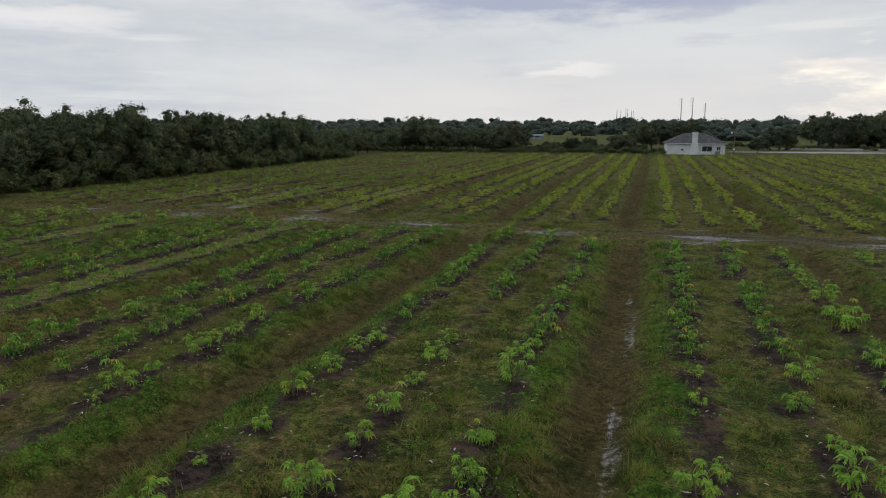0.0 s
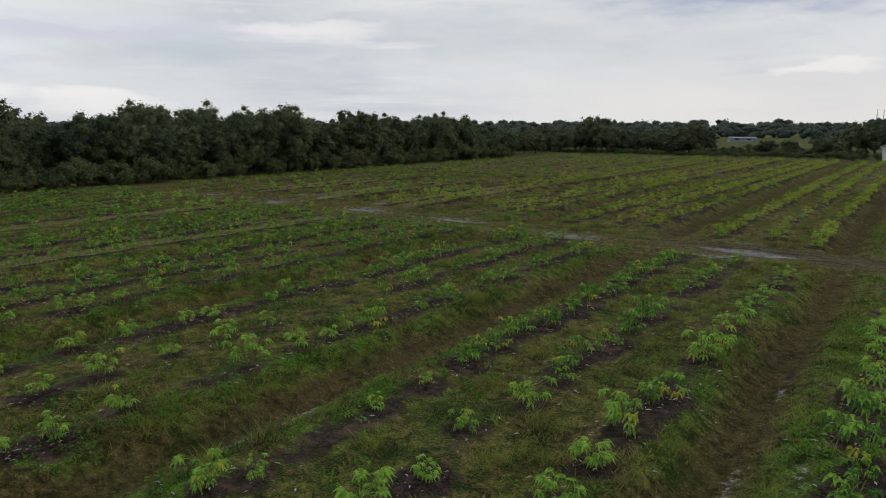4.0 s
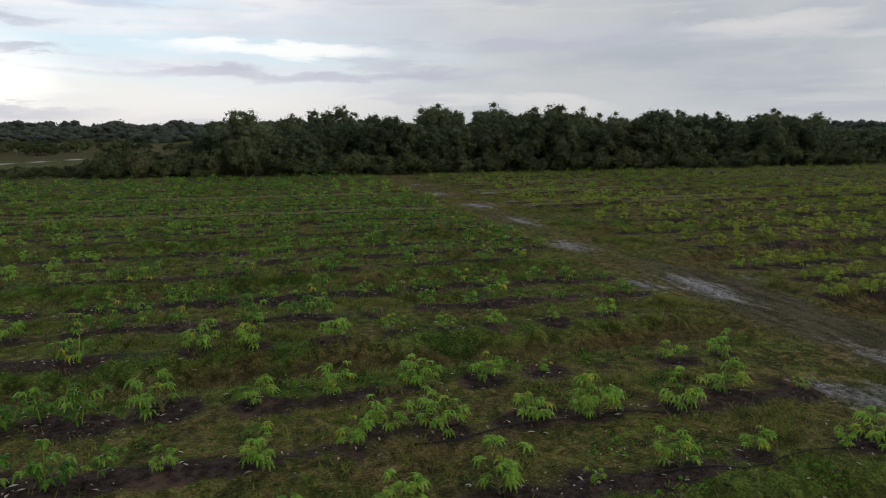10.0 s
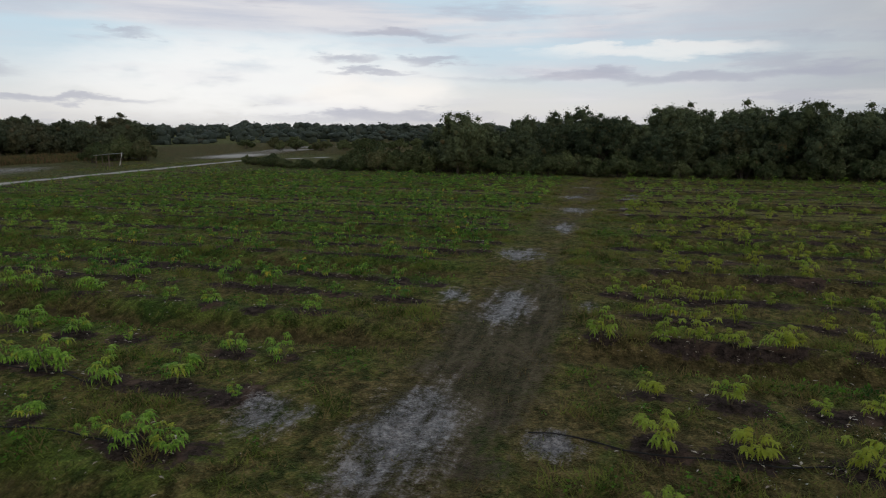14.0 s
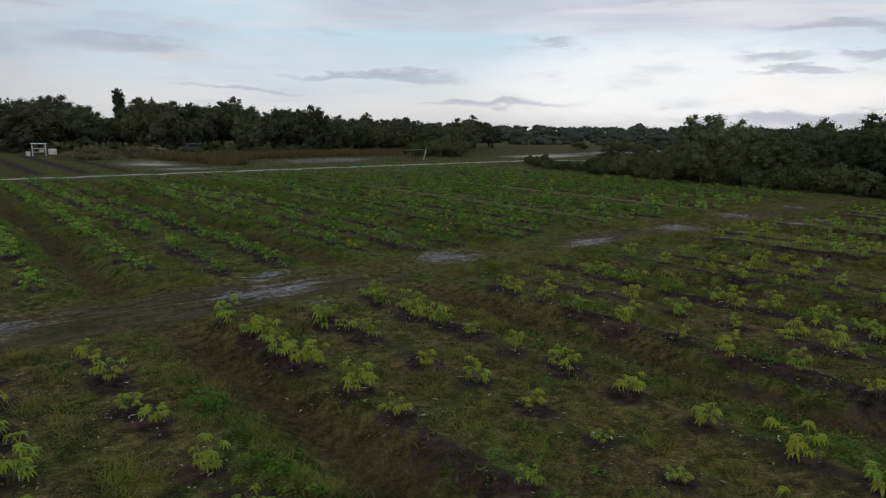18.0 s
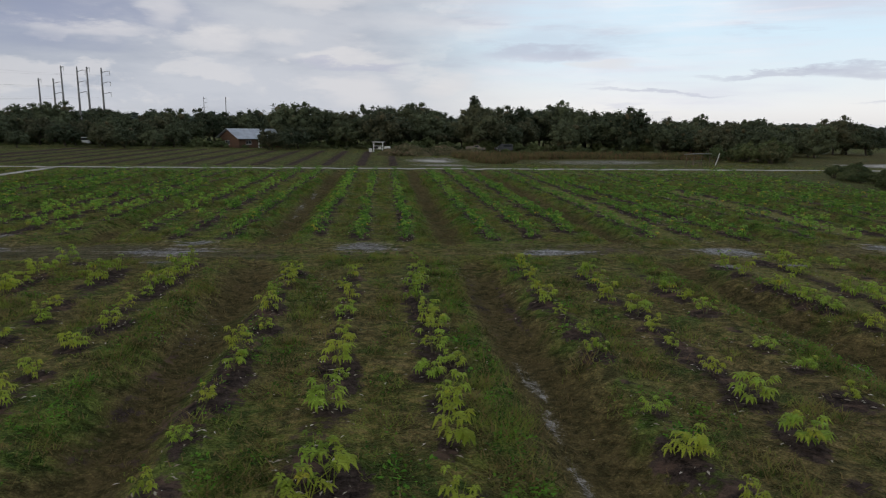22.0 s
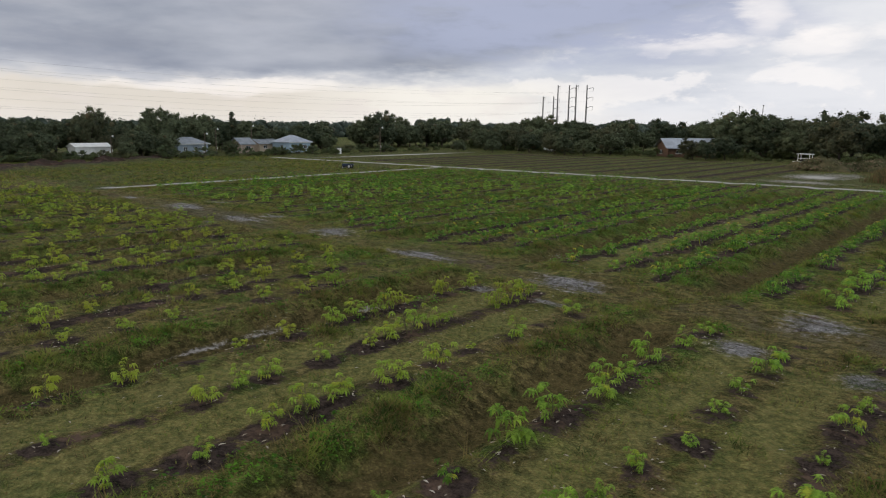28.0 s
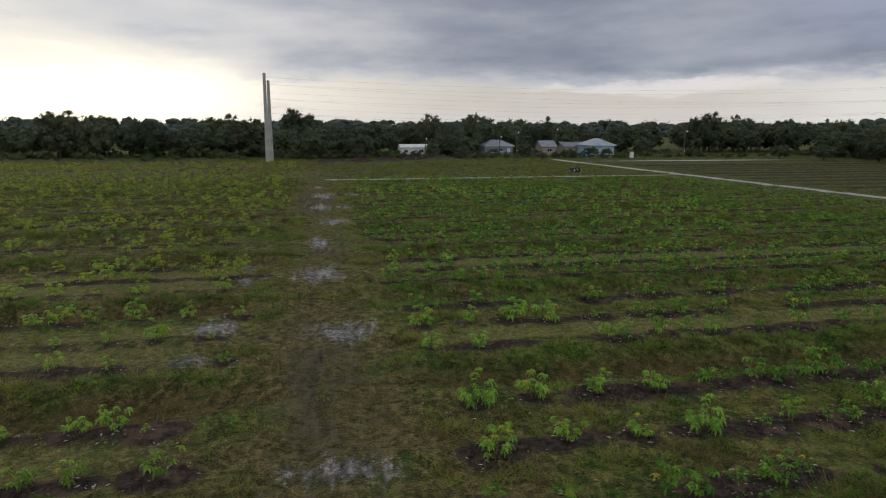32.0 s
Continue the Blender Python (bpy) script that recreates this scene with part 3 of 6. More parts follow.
def covers(x, y):
    inside = in_field(x, y)
    d = ditch_at(x + 0.15 * wave(x, y, 0.2) + 0.55 * (y > TRACK_Y))
    trk = bump01(y - TRACK_Y - 0.5 * wave(x, y * 0, 0.09), 2.2)
    off = 1 - bump01(y - TRACK_Y, 3.6)
    soil = np.zeros_like(x)
    for i, o in enumerate(ROW_OFF):
        soil = np.maximum(soil, (0.44 + 0.08 * (y < TRACK_Y) + 0.40 * wave(x, y, 0.42, i)) * bump01(ditch_at(x - o), 0.85))
    soil = np.maximum(soil * off, (0.32 + 0.22 * wave(x, y, 0.17, 8)) * (bump01(np.abs(d) - 0.6, 0.32) + 0.55 * bump01(d, 0.45)) * off)
    soil = np.maximum(soil, 0.36 * np.clip(wave(x, y, 0.55, 7), 0, 1) * off)
    ty = y - TRACK_Y - 0.5 * wave(x, y * 0, 0.09)
    soil = np.maximum(soil, 0.36 * (bump01(ty - 0.85, 0.55) + bump01(ty + 0.85, 0.55)))
    soil = np.maximum(soil, (0.30 + 0.18 * wave(x, y * 2, 0.4, 3)) * bump01(ty, 1.8))
    soil = np.maximum(soil, 0.42 * bump01(ty - 0.75, 0.95) * (0.85 + 0.25 * wave(x * 0.3, y * 2.5, 0.9, 1)))
    soil *= inside
    south = np.clip((road_y(x) - 4 - y) / 3, 0, 1) * np.clip((y + 86) / 4, 0, 1) * np.clip((x + 14) / 6, 0, 1) * np.clip((108 - x) / 6, 0, 1)
    soil = np.maximum(soil, (0.95 + 0.2 * wave(x, y, 0.3, 2)) * bump01(furrow_at(x), 1.0) * south)
    bank = bump01(seg_dist(x, y, (78, 47), (96, 14)), 3.4)
    soil = np.maximum(soil, 0.9 * bank)
    sand, wet = np.zeros_like(x), np.zeros_like(x)
    for px, py, rx, ry in PATCHES:
        rx, ry = rx * 1.12, ry * 1.08
        r = np.exp(-(((x - px) / rx) ** 2 + ((y - py) / ry) ** 2) * 0.8)
        sand = np.maximum(sand, 0.78 * r)
        wet = np.maximum(wet, 0.72 * r)
    for rx, y0, y1 in RUTS:
        off_c = x - rx - 0.12 * wave(x * 0, y, 0.5, rx)
        r = np.maximum(bump01(off_c, 0.27 if abs(rx) < 1 else 0.30), (0.8 if rx > 5 else 0.0) * bump01(off_c - 1.15, 0.26)) * (1 / (1 + np.exp(-(y - y0)))) * (1 / (1 + np.exp(y - y1))) * np.clip(0.60 + 0.50 * wave(x, y, 0.8, rx), 0, 1) * (0.95 if rx > -1 else 1.25)
        sand, wet = np.maximum(sand, r), np.maximum(wet, (0.30 if rx > -1 else 0.12) * r)
    # sandy farm roads round the field
    def strip(a, b, w):
        return 0.95 * bump01(seg_dist(x, y, a, b), w)
    roads = np.maximum.reduce([strip((-95, road_y(-95)), (-20, road_y(-20)), 1.7), strip((-20, road_y(-20)), (88, road_y(88)), 1.55), strip((37, 43), (39, -14), 1.2), strip((80, -12), (84, -90), 2.0),
                               strip((80, -12), (66, -14), 1.2), strip((22, 192), (98, 200), 4.0), strip((-95, road_y(-95)), (-130, -10), 2.2)])
    bare = (0.62 + 0.12 * wave(x, y, 0.15, 4)) * np.exp(-(((x + 49) / 20) ** 2 + ((y + 45 - 0.30 * (x + 49)) / 9.5) ** 2) ** 2)
    heap_pad = (0.66 + 0.2 * wave(x, y, 0.35, 2)) * np.exp(-(((x + 16) / 7) ** 2 + ((y + 46) / 13) ** 2) ** 2)
    pad = 0.72 * np.exp(-(((x + 17) / 9) ** 2 + ((y + 30) / 5) ** 2))
    flat = (0.70 + 0.26 * wave(x, y, 0.16, 1)) * np.exp(-(seg_dist(x, y, (-104, -42), (-205, -66)) / 9) ** 4)
    lot = 0.80 * np.exp(-(((x - 62) / 36) ** 2 + ((y - 222) / 18) ** 2) ** 2)
    sand = np.maximum.reduce([sand, roads, pad, flat, lot, bare, heap_pad])
    wet = np.maximum(wet, 0.12 * roads + 0.2 * pad + 0.80 * bare + 0.3 * heap_pad)
    lush = np.clip(bump01(np.abs(d) - 1.7, 0.9) * off * (0.75 + 0.35 * wave(x, y, 0.13, 3)), 0, 1) * inside
    north = (0.34 + 0.16 * np.clip((-12 - x) / 10, 0, 1)) / (1 + np.exp(-np.clip((y - 49) * 1.5, -40, 40)))
    verge = 0.42 * bump01(y - TRACK_Y, 7.5) * np.maximum(np.clip((x + 4) / 12, 0, 1), np.clip((-22 - x) / 8, 0, 1)) * (0.7 + 0.5 * wave(x, y, 0.27, 9))
    dry = np.clip(verge + 0.70 * bump01(d, 0.75) * off + 0.45 * trk + north + 0.22 * wave(x, y, 0.23, 6) + 0.1 * wave(x, y, 0.8, 2), 0, 1) * inside
    return soil, sand, wet, lush, dry, 1 - inside


def wears(x, y):
    """Brown ditch bottoms, mown straw strips and the muddy track."""
    inside = in_field(x, y)
    off = 1 - bump01(y - TRACK_Y, 3.0)
    d = ditch_at(x + 0.15 * wave(x, y, 0.2) + 0.55 * (y > TRACK_Y))
    trough = np.exp(-np.abs(d / 1.12) ** 3) * off * inside * (0.88 + 0.2 * wave(x, y, 0.31, 2))
    south = np.clip((road_y(x) - 4 - y) / 3, 0, 1) * np.clip((y + 86) / 4, 0, 1) * np.clip((x + 14) / 6, 0, 1) * np.clip((108 - x) / 6, 0, 1)
    trough = np.maximum(trough, bump01(furrow_at(x), 1.3) * south)
    scrub = np.clip((-22 - x) / 6, 0, 1) * np.clip((-36 - y) / 6, 0, 1) * np.clip((y + 125) / 10, 0, 1)
    trough = np.maximum(trough, (0.55 + 0.25 * wave(x, y, 0.11, 3)) * scrub)
    straw = np.zeros_like(x)
    for sx, y0, y1 in ((-25.0, 8, 41), (-27.7, 50, 75), (-25.1, 50, 75), (-38.2, 10, 42), (-35.6, 50, 72), (-38.3, 50, 72), (-45.8, 50, 70), (-48.6, 50, 70), (-52.4, 0, 42)):
        run = 1 / (1 + np.exp(-np.clip((y - y0) * 2, -40, 40))) / (1 + np.exp(np.clip((y - y1) * 2, -40, 40)))
        straw = np.maximum(straw, (0.45 if sx == -52.4 else (0.75 if y0 == 50 and sx < -30 else 0.95)) * np.exp(-((x - sx - 0.3 * wave(x * 0, y, 0.1, sx)) / 0.95) ** 4) * run * inside)
    straw = np.maximum(straw, 0.30 * south * (1 - np.clip(trough, 0, 1)))
    ty = y - TRACK_Y - 0.5 * wave(x, y * 0, 0.09)
    mud = (0.33 + 0.38 * wave(x, y, 0.26, 5) + 0.62 * bump01(x - 10.5, 10.0) + 0.22 * bump01(x + 47, 9.0)) * np.exp(-(ty / 2.0) ** 4) * inside
    mud = np.maximum(mud, (0.46 + 0.22 * wave(x, y * 0, 0.37, 1)) * (bump01(ty - 0.85, 0.34) + 0.8 * bump01(ty + 0.85, 0.34)) * inside)
    trough = np.maximum(trough, 0.8 * np.clip((-118 - x) / 20, 0, 1) * np.clip((y + 130) / 20, 0, 1) * np.clip((60 - y) / 30, 0, 1))
    return trough, straw, mud


def axis(a, b, step, far, grow=1.16):
    mid = list(np.arange(a, b + 1e-6, step))
    lo, hi, s = a, b, step
    left, right = [], []
    while hi < far:
        s *= grow
        lo, hi = lo - s, hi + s
        left.append(lo)
        right.append(hi)
    return np.array(left[::-1] + mid + right)


def build_ground():
    xs, ys = axis(-68, 44, 0.33, 4200), axis(-24, 112, 0.33, 4200)
    gx, gy = np.meshgrid(xs, ys)
    gz = ground_z(gx, gy)
    nx, ny = len(xs), len(ys)
    i = np.arange(nx * ny).reshape(ny, nx)
    faces = np.stack([i[:-1, :-1], i[:-1, 1:], i[1:, 1:], i[1:, :-1]], -1).reshape(-1, 4)
    me = fast_mesh("ground", np.stack([gx, gy, gz], -1).reshape(-1, 3), faces, M_GROUND)
    soil, sand, wet, lush, dry, far = (a.ravel() for a in covers(gx, gy))
    # bare dug soil round each plant
    soil = soil.reshape(ny, nx)
    r = np.random.default_rng(3)
    for px, py, sc, turn in SPOTS:
        a, b = np.searchsorted(xs, (px - 1.3, px + 1.3))
        c, e = np.searchsorted(ys, (py - 1.6, py + 1.6))
        k = r.uniform(0.66, 1.08)
        wx, wy = r.uniform(0.55, 0.95), r.uniform(0.6, 1.25)
        soil[c:e, a:b] = np.maximum(soil[c:e, a:b], k * np.exp(-((gx[c:e, a:b] - px) / wx) ** 2 - ((gy[c:e, a:b] - py) / wy) ** 2))
    for px, py in GAPS + HOLES:
        a, b = np.searchsorted(xs, (px - 0.9, px + 0.9))
        c, e = np.searchsorted(ys, (py - 0.9, py + 0.9))
        soil[c:e, a:b] = np.maximum(soil[c:e, a:b], 0.78 * np.exp(-(((gx[c:e, a:b] - px) / 0.42) ** 2 + ((gy[c:e, a:b] - py) / 0.42) ** 2)))
    soil = soil.ravel()
    for name, cols in (("cover", (soil, sand, wet)), ("growth", (lush, dry, far)), ("wear", tuple(a.ravel() for a in wears(gx, gy)))):
        at = me.attributes.new(name, "FLOAT_VECTOR", "POINT")
        at.data.foreach_set("vector", np.stack(cols, -1).astype(np.float32).ravel())
    me.shade_smooth()
    tagged(new("ground", me), "wet grassy field ground with dark soil rows, ditches and sandy patches", "ground", kind="structure")



# ---- crop plants ----
def row_lines():
    out = []
    for i in range(-5, 9):
        for o in ROW_OFF:
            out.append(DITCH0 + PERIOD * i + o)
    out = [x - 0.62 if x > 9 else x for x in out]
    return [x for x in out if FIELD_W + 2 < x < 82]


ROWS_X = row_lines()


def leaf_verts(r, size, detail, fingers=0):
    """One palm-shaped leaf on its stalk, stalk foot at the origin: rises outwards along +x, fingers droop. Returns quads."""
    V, F = [], []

    def quad(a, b, c, d):
        k = len(V)
        V.extend((a, b, c, d))
        F.append((k, k + 1, k + 2, k + 3))

    reach, rise = size * r.uniform(0.7, 1.1), size * r.uniform(0.2, 0.7)
    tip = np.array((reach, 0, rise))
    w = 0.010
    quad((0, -w, 0), (reach, -w * 0.6, rise), (reach, w * 0.6, rise), (0, w, 0))
    fingers = fingers or (7 if detail else 5)
    for f in range(fingers):
        a = (f / (fingers - 1) - 0.5) * 4.1 + r.uniform(-0.12, 0.12)
        ln = size * (0.76 - 0.22 * abs(f / (fingers - 1) - 0.5) * 2) * r.uniform(0.85, 1.15)
        wd = ln * (0.155 if detail else 0.21)
        d = np.array((math.cos(a), math.sin(a), 0))
        s = np.array((-math.sin(a), math.cos(a), 0))
        droop = r.uniform(0.5, 1.05)
        m1 = tip + d * ln * 0.50 + np.array((0, 0, 0.02 - 0.10 * ln * droop))
        m2 = tip + d * ln * (1.0 - 0.25 * droop) + np.array((0, 0, -0.75 * ln * droop))
        quad(tip, m1 - s * wd, m1 + s * wd * 0.1 + np.array((0, 0, wd * 0.25)), m1 + s * wd)
        quad(m1 - s * wd, m2 - s * wd * 0.12, m2 + s * wd * 0.12, m1 + s * wd)
    # the fingers of one leaf hang together at the stalk's end
    V, same = np.unique(np.round(np.array(V, dtype=float), 6), axis=0, return_inverse=True)
    return V, same.ravel()[np.array(F)]


def turned(V, yaw, tilt=0.0, scale=1.0, at=(0, 0, 0)):
    m = np.array(Matrix.Rotation(yaw, 3, "Z") @ Matrix.Rotation(tilt, 3, "Y"))
    return (V * scale) @ m.T + np.array(at)


def plant_plan(r, leaves):
    """Where the leaves of one plant sit: stems as foot and top, leaves as place, yaw, tilt, scale."""
    stems, spots = [], []
    n_st = r.integers(2, 5)
    for s in range(n_st):
        a = r.uniform(0, 6.28)
        foot = np.array((0.06 * math.cos(a), 0.06 * math.sin(a), -0.05))
        top = np.array((0.24 * math.cos(a), 0.24 * math.sin(a), r.uniform(0.42, 0.86)))
        stems.append((foot, top))
    for i in range(leaves):
        foot, top = stems[i % n_st]
        f = r.uniform(0.15, 1.0)
        spots.append((foot + (top - foot) * f, r.uniform(0, 6.28), r.uniform(-0.35, 0.55) * f, r.uniform(0.7, 1.1)))
    return stems, spots


STEP = 1.92          # plants stand about this far apart in a row
# (x of a row, y of one plant in it), south and north of the track
PHASE_S = ((17.4, 34.9), (14.8, 34.6), (12.0, 30.7), (7.6, 23.3), (4.9, 25.1), (2.2, 20.6), (-2.8, 14.9), (-5.5, 11.9), (-8.2, 10.2), (-44.6, 41.1), (-39.6, 41.5), (-36.9, 37.6))
PHASE_N = ((14.8, 50.2), (12.0, 52.0), (7.6, 56.4), (4.9, 56.0), (2.2, 56.8), (-2.8, 66.7), (-5.5, 67.2), (-8.2, 65.2), (-13.3, 63.9), (-16.0, 63.4), (-26.4, 62.3), (-34.2, 56.9))


def near_spot(p):
    """The stretches of rows that lie beside the flight line."""
    x, y = p[0], p[1]
    return (-14.5 < x < 9 and 7.5 < y < 20) or (6 < x < 19 and 24 < y < 42) or (6 < x < 19 and 48 < y < 58) or (-9 < x < 6 and 57 < y < 67) \
        or (-30 < x < -11 and 56 < y < 69) or (-48 < x < -36 and 34 < y < 44) or (-46 < x < -28 and 49 < y < 60)


GAPS = []
HOLES = [(-36.4, 45.6), (-36.3, 43.6), (-39.8, 45.7), (-33.5, 44.2), (-36.9, 47.9)]     # round holes dug beside the track


def grow_spots():
    """All plant places: rows along y with gaps, none on the track."""
    r = np.random.default_rng(5)
    out = []
    for x, side in [(x, side) for x in ROWS_X for side in (0, 1)]:
        start = [a for rx, a in (PHASE_N if side else PHASE_S) if abs(rx - x) < 0.9]
        base = (start[0] if start else r.uniform(0, STEP)) % STEP - STEP * 10
        for step in range(110):
            y = base + STEP * step + r.normal(0, 0.11)
            if (y > TRACK_Y) != bool(side):
                continue
            if y > FIELD_N:
                break
            if abs(y - TRACK_Y) < TRACK_HALF + 0.2 * math.sin(x) or y < road_y(x) + 4.5 or (x > 35 and y < 48):
                continue
            if r.random() < 0.12:
                GAPS.append((x, y))
                continue
            s = r.uniform(0.54, 1.02) * (0.96 + 0.16 * math.sin(x * 1.7 + 0.05 * y))
            if y < 42:
                s *= 1.06
            if r.random() < (0.15 if y < 48 or x > -14 else 0.35):
                s *= 0.6
            if -46 < x < -41 and 48 < y < 51:
                s *= 0.55
            out.append((x + r.normal(0, 0.13), y, s, r.uniform(0, 6.28)))
            # a smaller plant between two, mostly away from the flight line
            share = 0.75 if y < 41 and x > -34 else (0.40 if y < 41 else (0.9 if y > 75 and x > -30 else (0.30 if x > -14 else 0.15)))
            if near_spot((x, y)):
                share = 0.15
            if r.random() < share:
                out.append((x + r.normal(0, 0.17), y + 0.5 * STEP + r.normal(0, 0.15), r.uniform(0.6, 0.98), r.uniform(0, 6.28)))
    return [q for q in out if abs(q[1] - TRACK_Y) > TRACK_HALF - 0.2]


SPOTS = grow_spots()
build_ground()


def build_crop():
    spots = SPOTS
    r = np.random.default_rng(21)
    leaf_meshes = []
    for k in range(4):
        V, F = leaf_verts(r, 0.37, True)
        leaf_meshes.append(fast_mesh("leaf", V, F, M_LEAF))
    protos = []
    for k in range(7):
        stems, sp = plant_plan(r, 18)
        bm = bmesh.new()
        for a, b in stems:
            tube(bm, a, b, 0.020, 0.012, 5)
        top = empty("cassava_plant", pose(0, 0, -50), "young bushy cassava plant with drooping green leaves in wet soil", "crop plant", "crop rows")
        part("stem", bm, M_STEM, top)
        for i, (at, yaw, tilt, sc) in enumerate(sp):
            ob = part("leaf", leaf_meshes[(i + k) % 4], M_LEAF, top)
            ob.matrix_basis = Matrix.LocRotScale(at, (Matrix.Rotation(yaw, 3, "Z") @ Matrix.Rotation(-tilt, 3, "Y")).to_euler(), (sc,) * 3)
        protos.append(top)
    near = [p for p in spots if near_spot(p)][:255]
    taken = set(id(p) for p in near)
    used = set()
    for i, p in enumerate(near):
        m = Matrix.LocRotScale((p[0], p[1], float(ground_z(p[0], p[1]))), Euler((0, 0, p[3])), (p[2],) * 3)
        k = i % 7
        if k not in used:
            used.add(k)
            protos[k].matrix_basis = m
        else:
            c = copy_thing(protos[k], m)
            c.scale = (p[2],) * 3
    # the rest of the rows
    kinds = []
    for k in range(20):
        far_off = k >= 10
        stems, sp = plant_plan(r, 9 if far_off else 15)
        VV, FF, n0 = [], [], 0
        for a, b in stems:
            V = np.array([a + (-0.02, 0, 0), a + (0.02, 0, 0), b + (0.012, 0, 0), b + (-0.012, 0, 0)])
            VV.append(V)
            FF.append(np.array([[0, 1, 2, 3]]) + n0)
            n0 += 4
        for at, yaw, tilt, sc in sp:
            V, F = leaf_verts(r, 0.44, False, 3) if far_off else leaf_verts(r, 0.37, False)
            VV.append(turned(V, yaw, -tilt, sc, at))
            FF.append(F + n0)
            n0 += len(V)
        kinds.append((np.vstack(VV), np.vstack(FF)))
    VV, FF, n0 = [], [], 0
    for i, p in enumerate(spots):
        if id(p) in taken:
            continue
        lonely = p[1] > 92 or p[0] > 40 or p[1] < 0 or p[0] < -58
        V, F = kinds[i % 10 + (10 if lonely else 0)]
        VV.append(turned(V, p[3], 0, p[2], (p[0], p[1], float(ground_z(p[0], p[1])))))
        FF.append(F + n0)
        n0 += len(V)
    ob = new("crop_rows", fast_mesh("crop_rows", np.vstack(VV), np.vstack(FF), M_LEAF))
    tagged(ob, "long rows of young green cassava plants across the field", "crop plants", kind="stuff")


build_crop()


# ---- grass, weeds and litter ----
def scatter(n, r, x0, x1, y0, y1, keep):
    x, y = r.uniform(x0, x1, n), r.uniform(y0, y1, n)
    k = r.random(n) < keep(x, y)
    return x[k], y[k]


def blades(x, y, h, r, per, spread, width, lean):
    """One triangle a blade."""
    n = len(x)
    x, y, h = np.repeat(x, per), np.repeat(y, per), np.repeat(h, per) * r.uniform(0.55, 1.2, n * per)
    bx, by = x + r.normal(0, spread, n * per), y + r.normal(0, spread, n * per)
    a = r.uniform(0, 6.28, n * per)
    z = ground_z(bx, by) - 0.02
    wx, wy = np.cos(a) * width, np.sin(a) * width
    lx, ly = np.cos(a + 1.57) * h * lean * r.uniform(0.2, 1.0, n * per), np.sin(a + 1.57) * h * lean * r.uniform(0.2, 1.0, n * per)
    V = np.stack([np.stack([bx - wx, by - wy, z], -1), np.stack([bx + wx, by + wy, z], -1), np.stack([bx + lx, by + ly, z + h], -1)], 1).reshape(-1, 3)
    return V, np.arange(len(V)).reshape(-1, 3)


def tuft_cards(x, y, r, per, spread, high, size):
    """Low domes of small leaves, one quad a leaf."""
    n = len(x) * per
    k = np.repeat(r.uniform(0.6, 1.5, len(x)), per)
    ox, oy = r.normal(0, 0.6, n) * spread * k, r.normal(0, 0.6, n) * spread * k
    bx, by = np.repeat(x, per) + ox, np.repeat(y, per) + oy
    z = ground_z(bx, by) + high * k * r.uniform(0.15, 1.0, n) * np.exp(-(ox ** 2 + oy ** 2) / (spread * k) ** 2)
    c = np.stack([bx, by, z], -1)
    u = r.normal(0, 1, (n, 3)) * (1, 1, 0.45)
    u /= np.linalg.norm(u, axis=1)[:, None]
    v = np.cross(u, r.normal(0, 0.35, (n, 3)) + (0, 0, 1))
    v /= np.linalg.norm(v, axis=1)[:, None]
    s = (size * r.uniform(0.6, 1.4, n) * k)[:, None]
    V = np.stack([c - u * s, c - v * s * 0.55, c + u * s, c + v * s * 0.55], 1).reshape(-1, 3)
    return V, np.arange(len(V)).reshape(-1, 4)


def dug_map():
    """How bare the ground is round each plant, on a raster of fifth-metres."""
    a = np.zeros((600, 520), np.float32)
    gx, gy = np.meshgrid(np.arange(-5, 6) * 0.2, np.arange(-6, 7) * 0.2)
    disc = np.exp(-(gx / 0.60) ** 2 - (gy / 0.80) ** 2)
    for px, py in [(p[0], p[1]) for p in SPOTS] + GAPS + HOLES:
        i, k = int((py + 18) / 0.2), int((px + 64) / 0.2)
        if 6 <= i < 593 and 5 <= k < 514:
            a[i - 6:i + 7, k - 5:k + 6] = np.maximum(a[i - 6:i + 7, k - 5:k + 6], disc)
    return a


DUG = dug_map()


def dug(x, y):
    return DUG[np.clip(((y + 18) / 0.2).astype(int), 0, 599), np.clip(((x + 64) / 0.2).astype(int), 0, 519)]


def clumped(x, y, k):
    """Uneven growth in clumps of about a metre, 0 to 1."""
    return np.clip(0.5 + 0.55 * wave(x, y, 2.6, k) + 0.45 * wave(x, y, 0.7, k + 3), 0, 1)


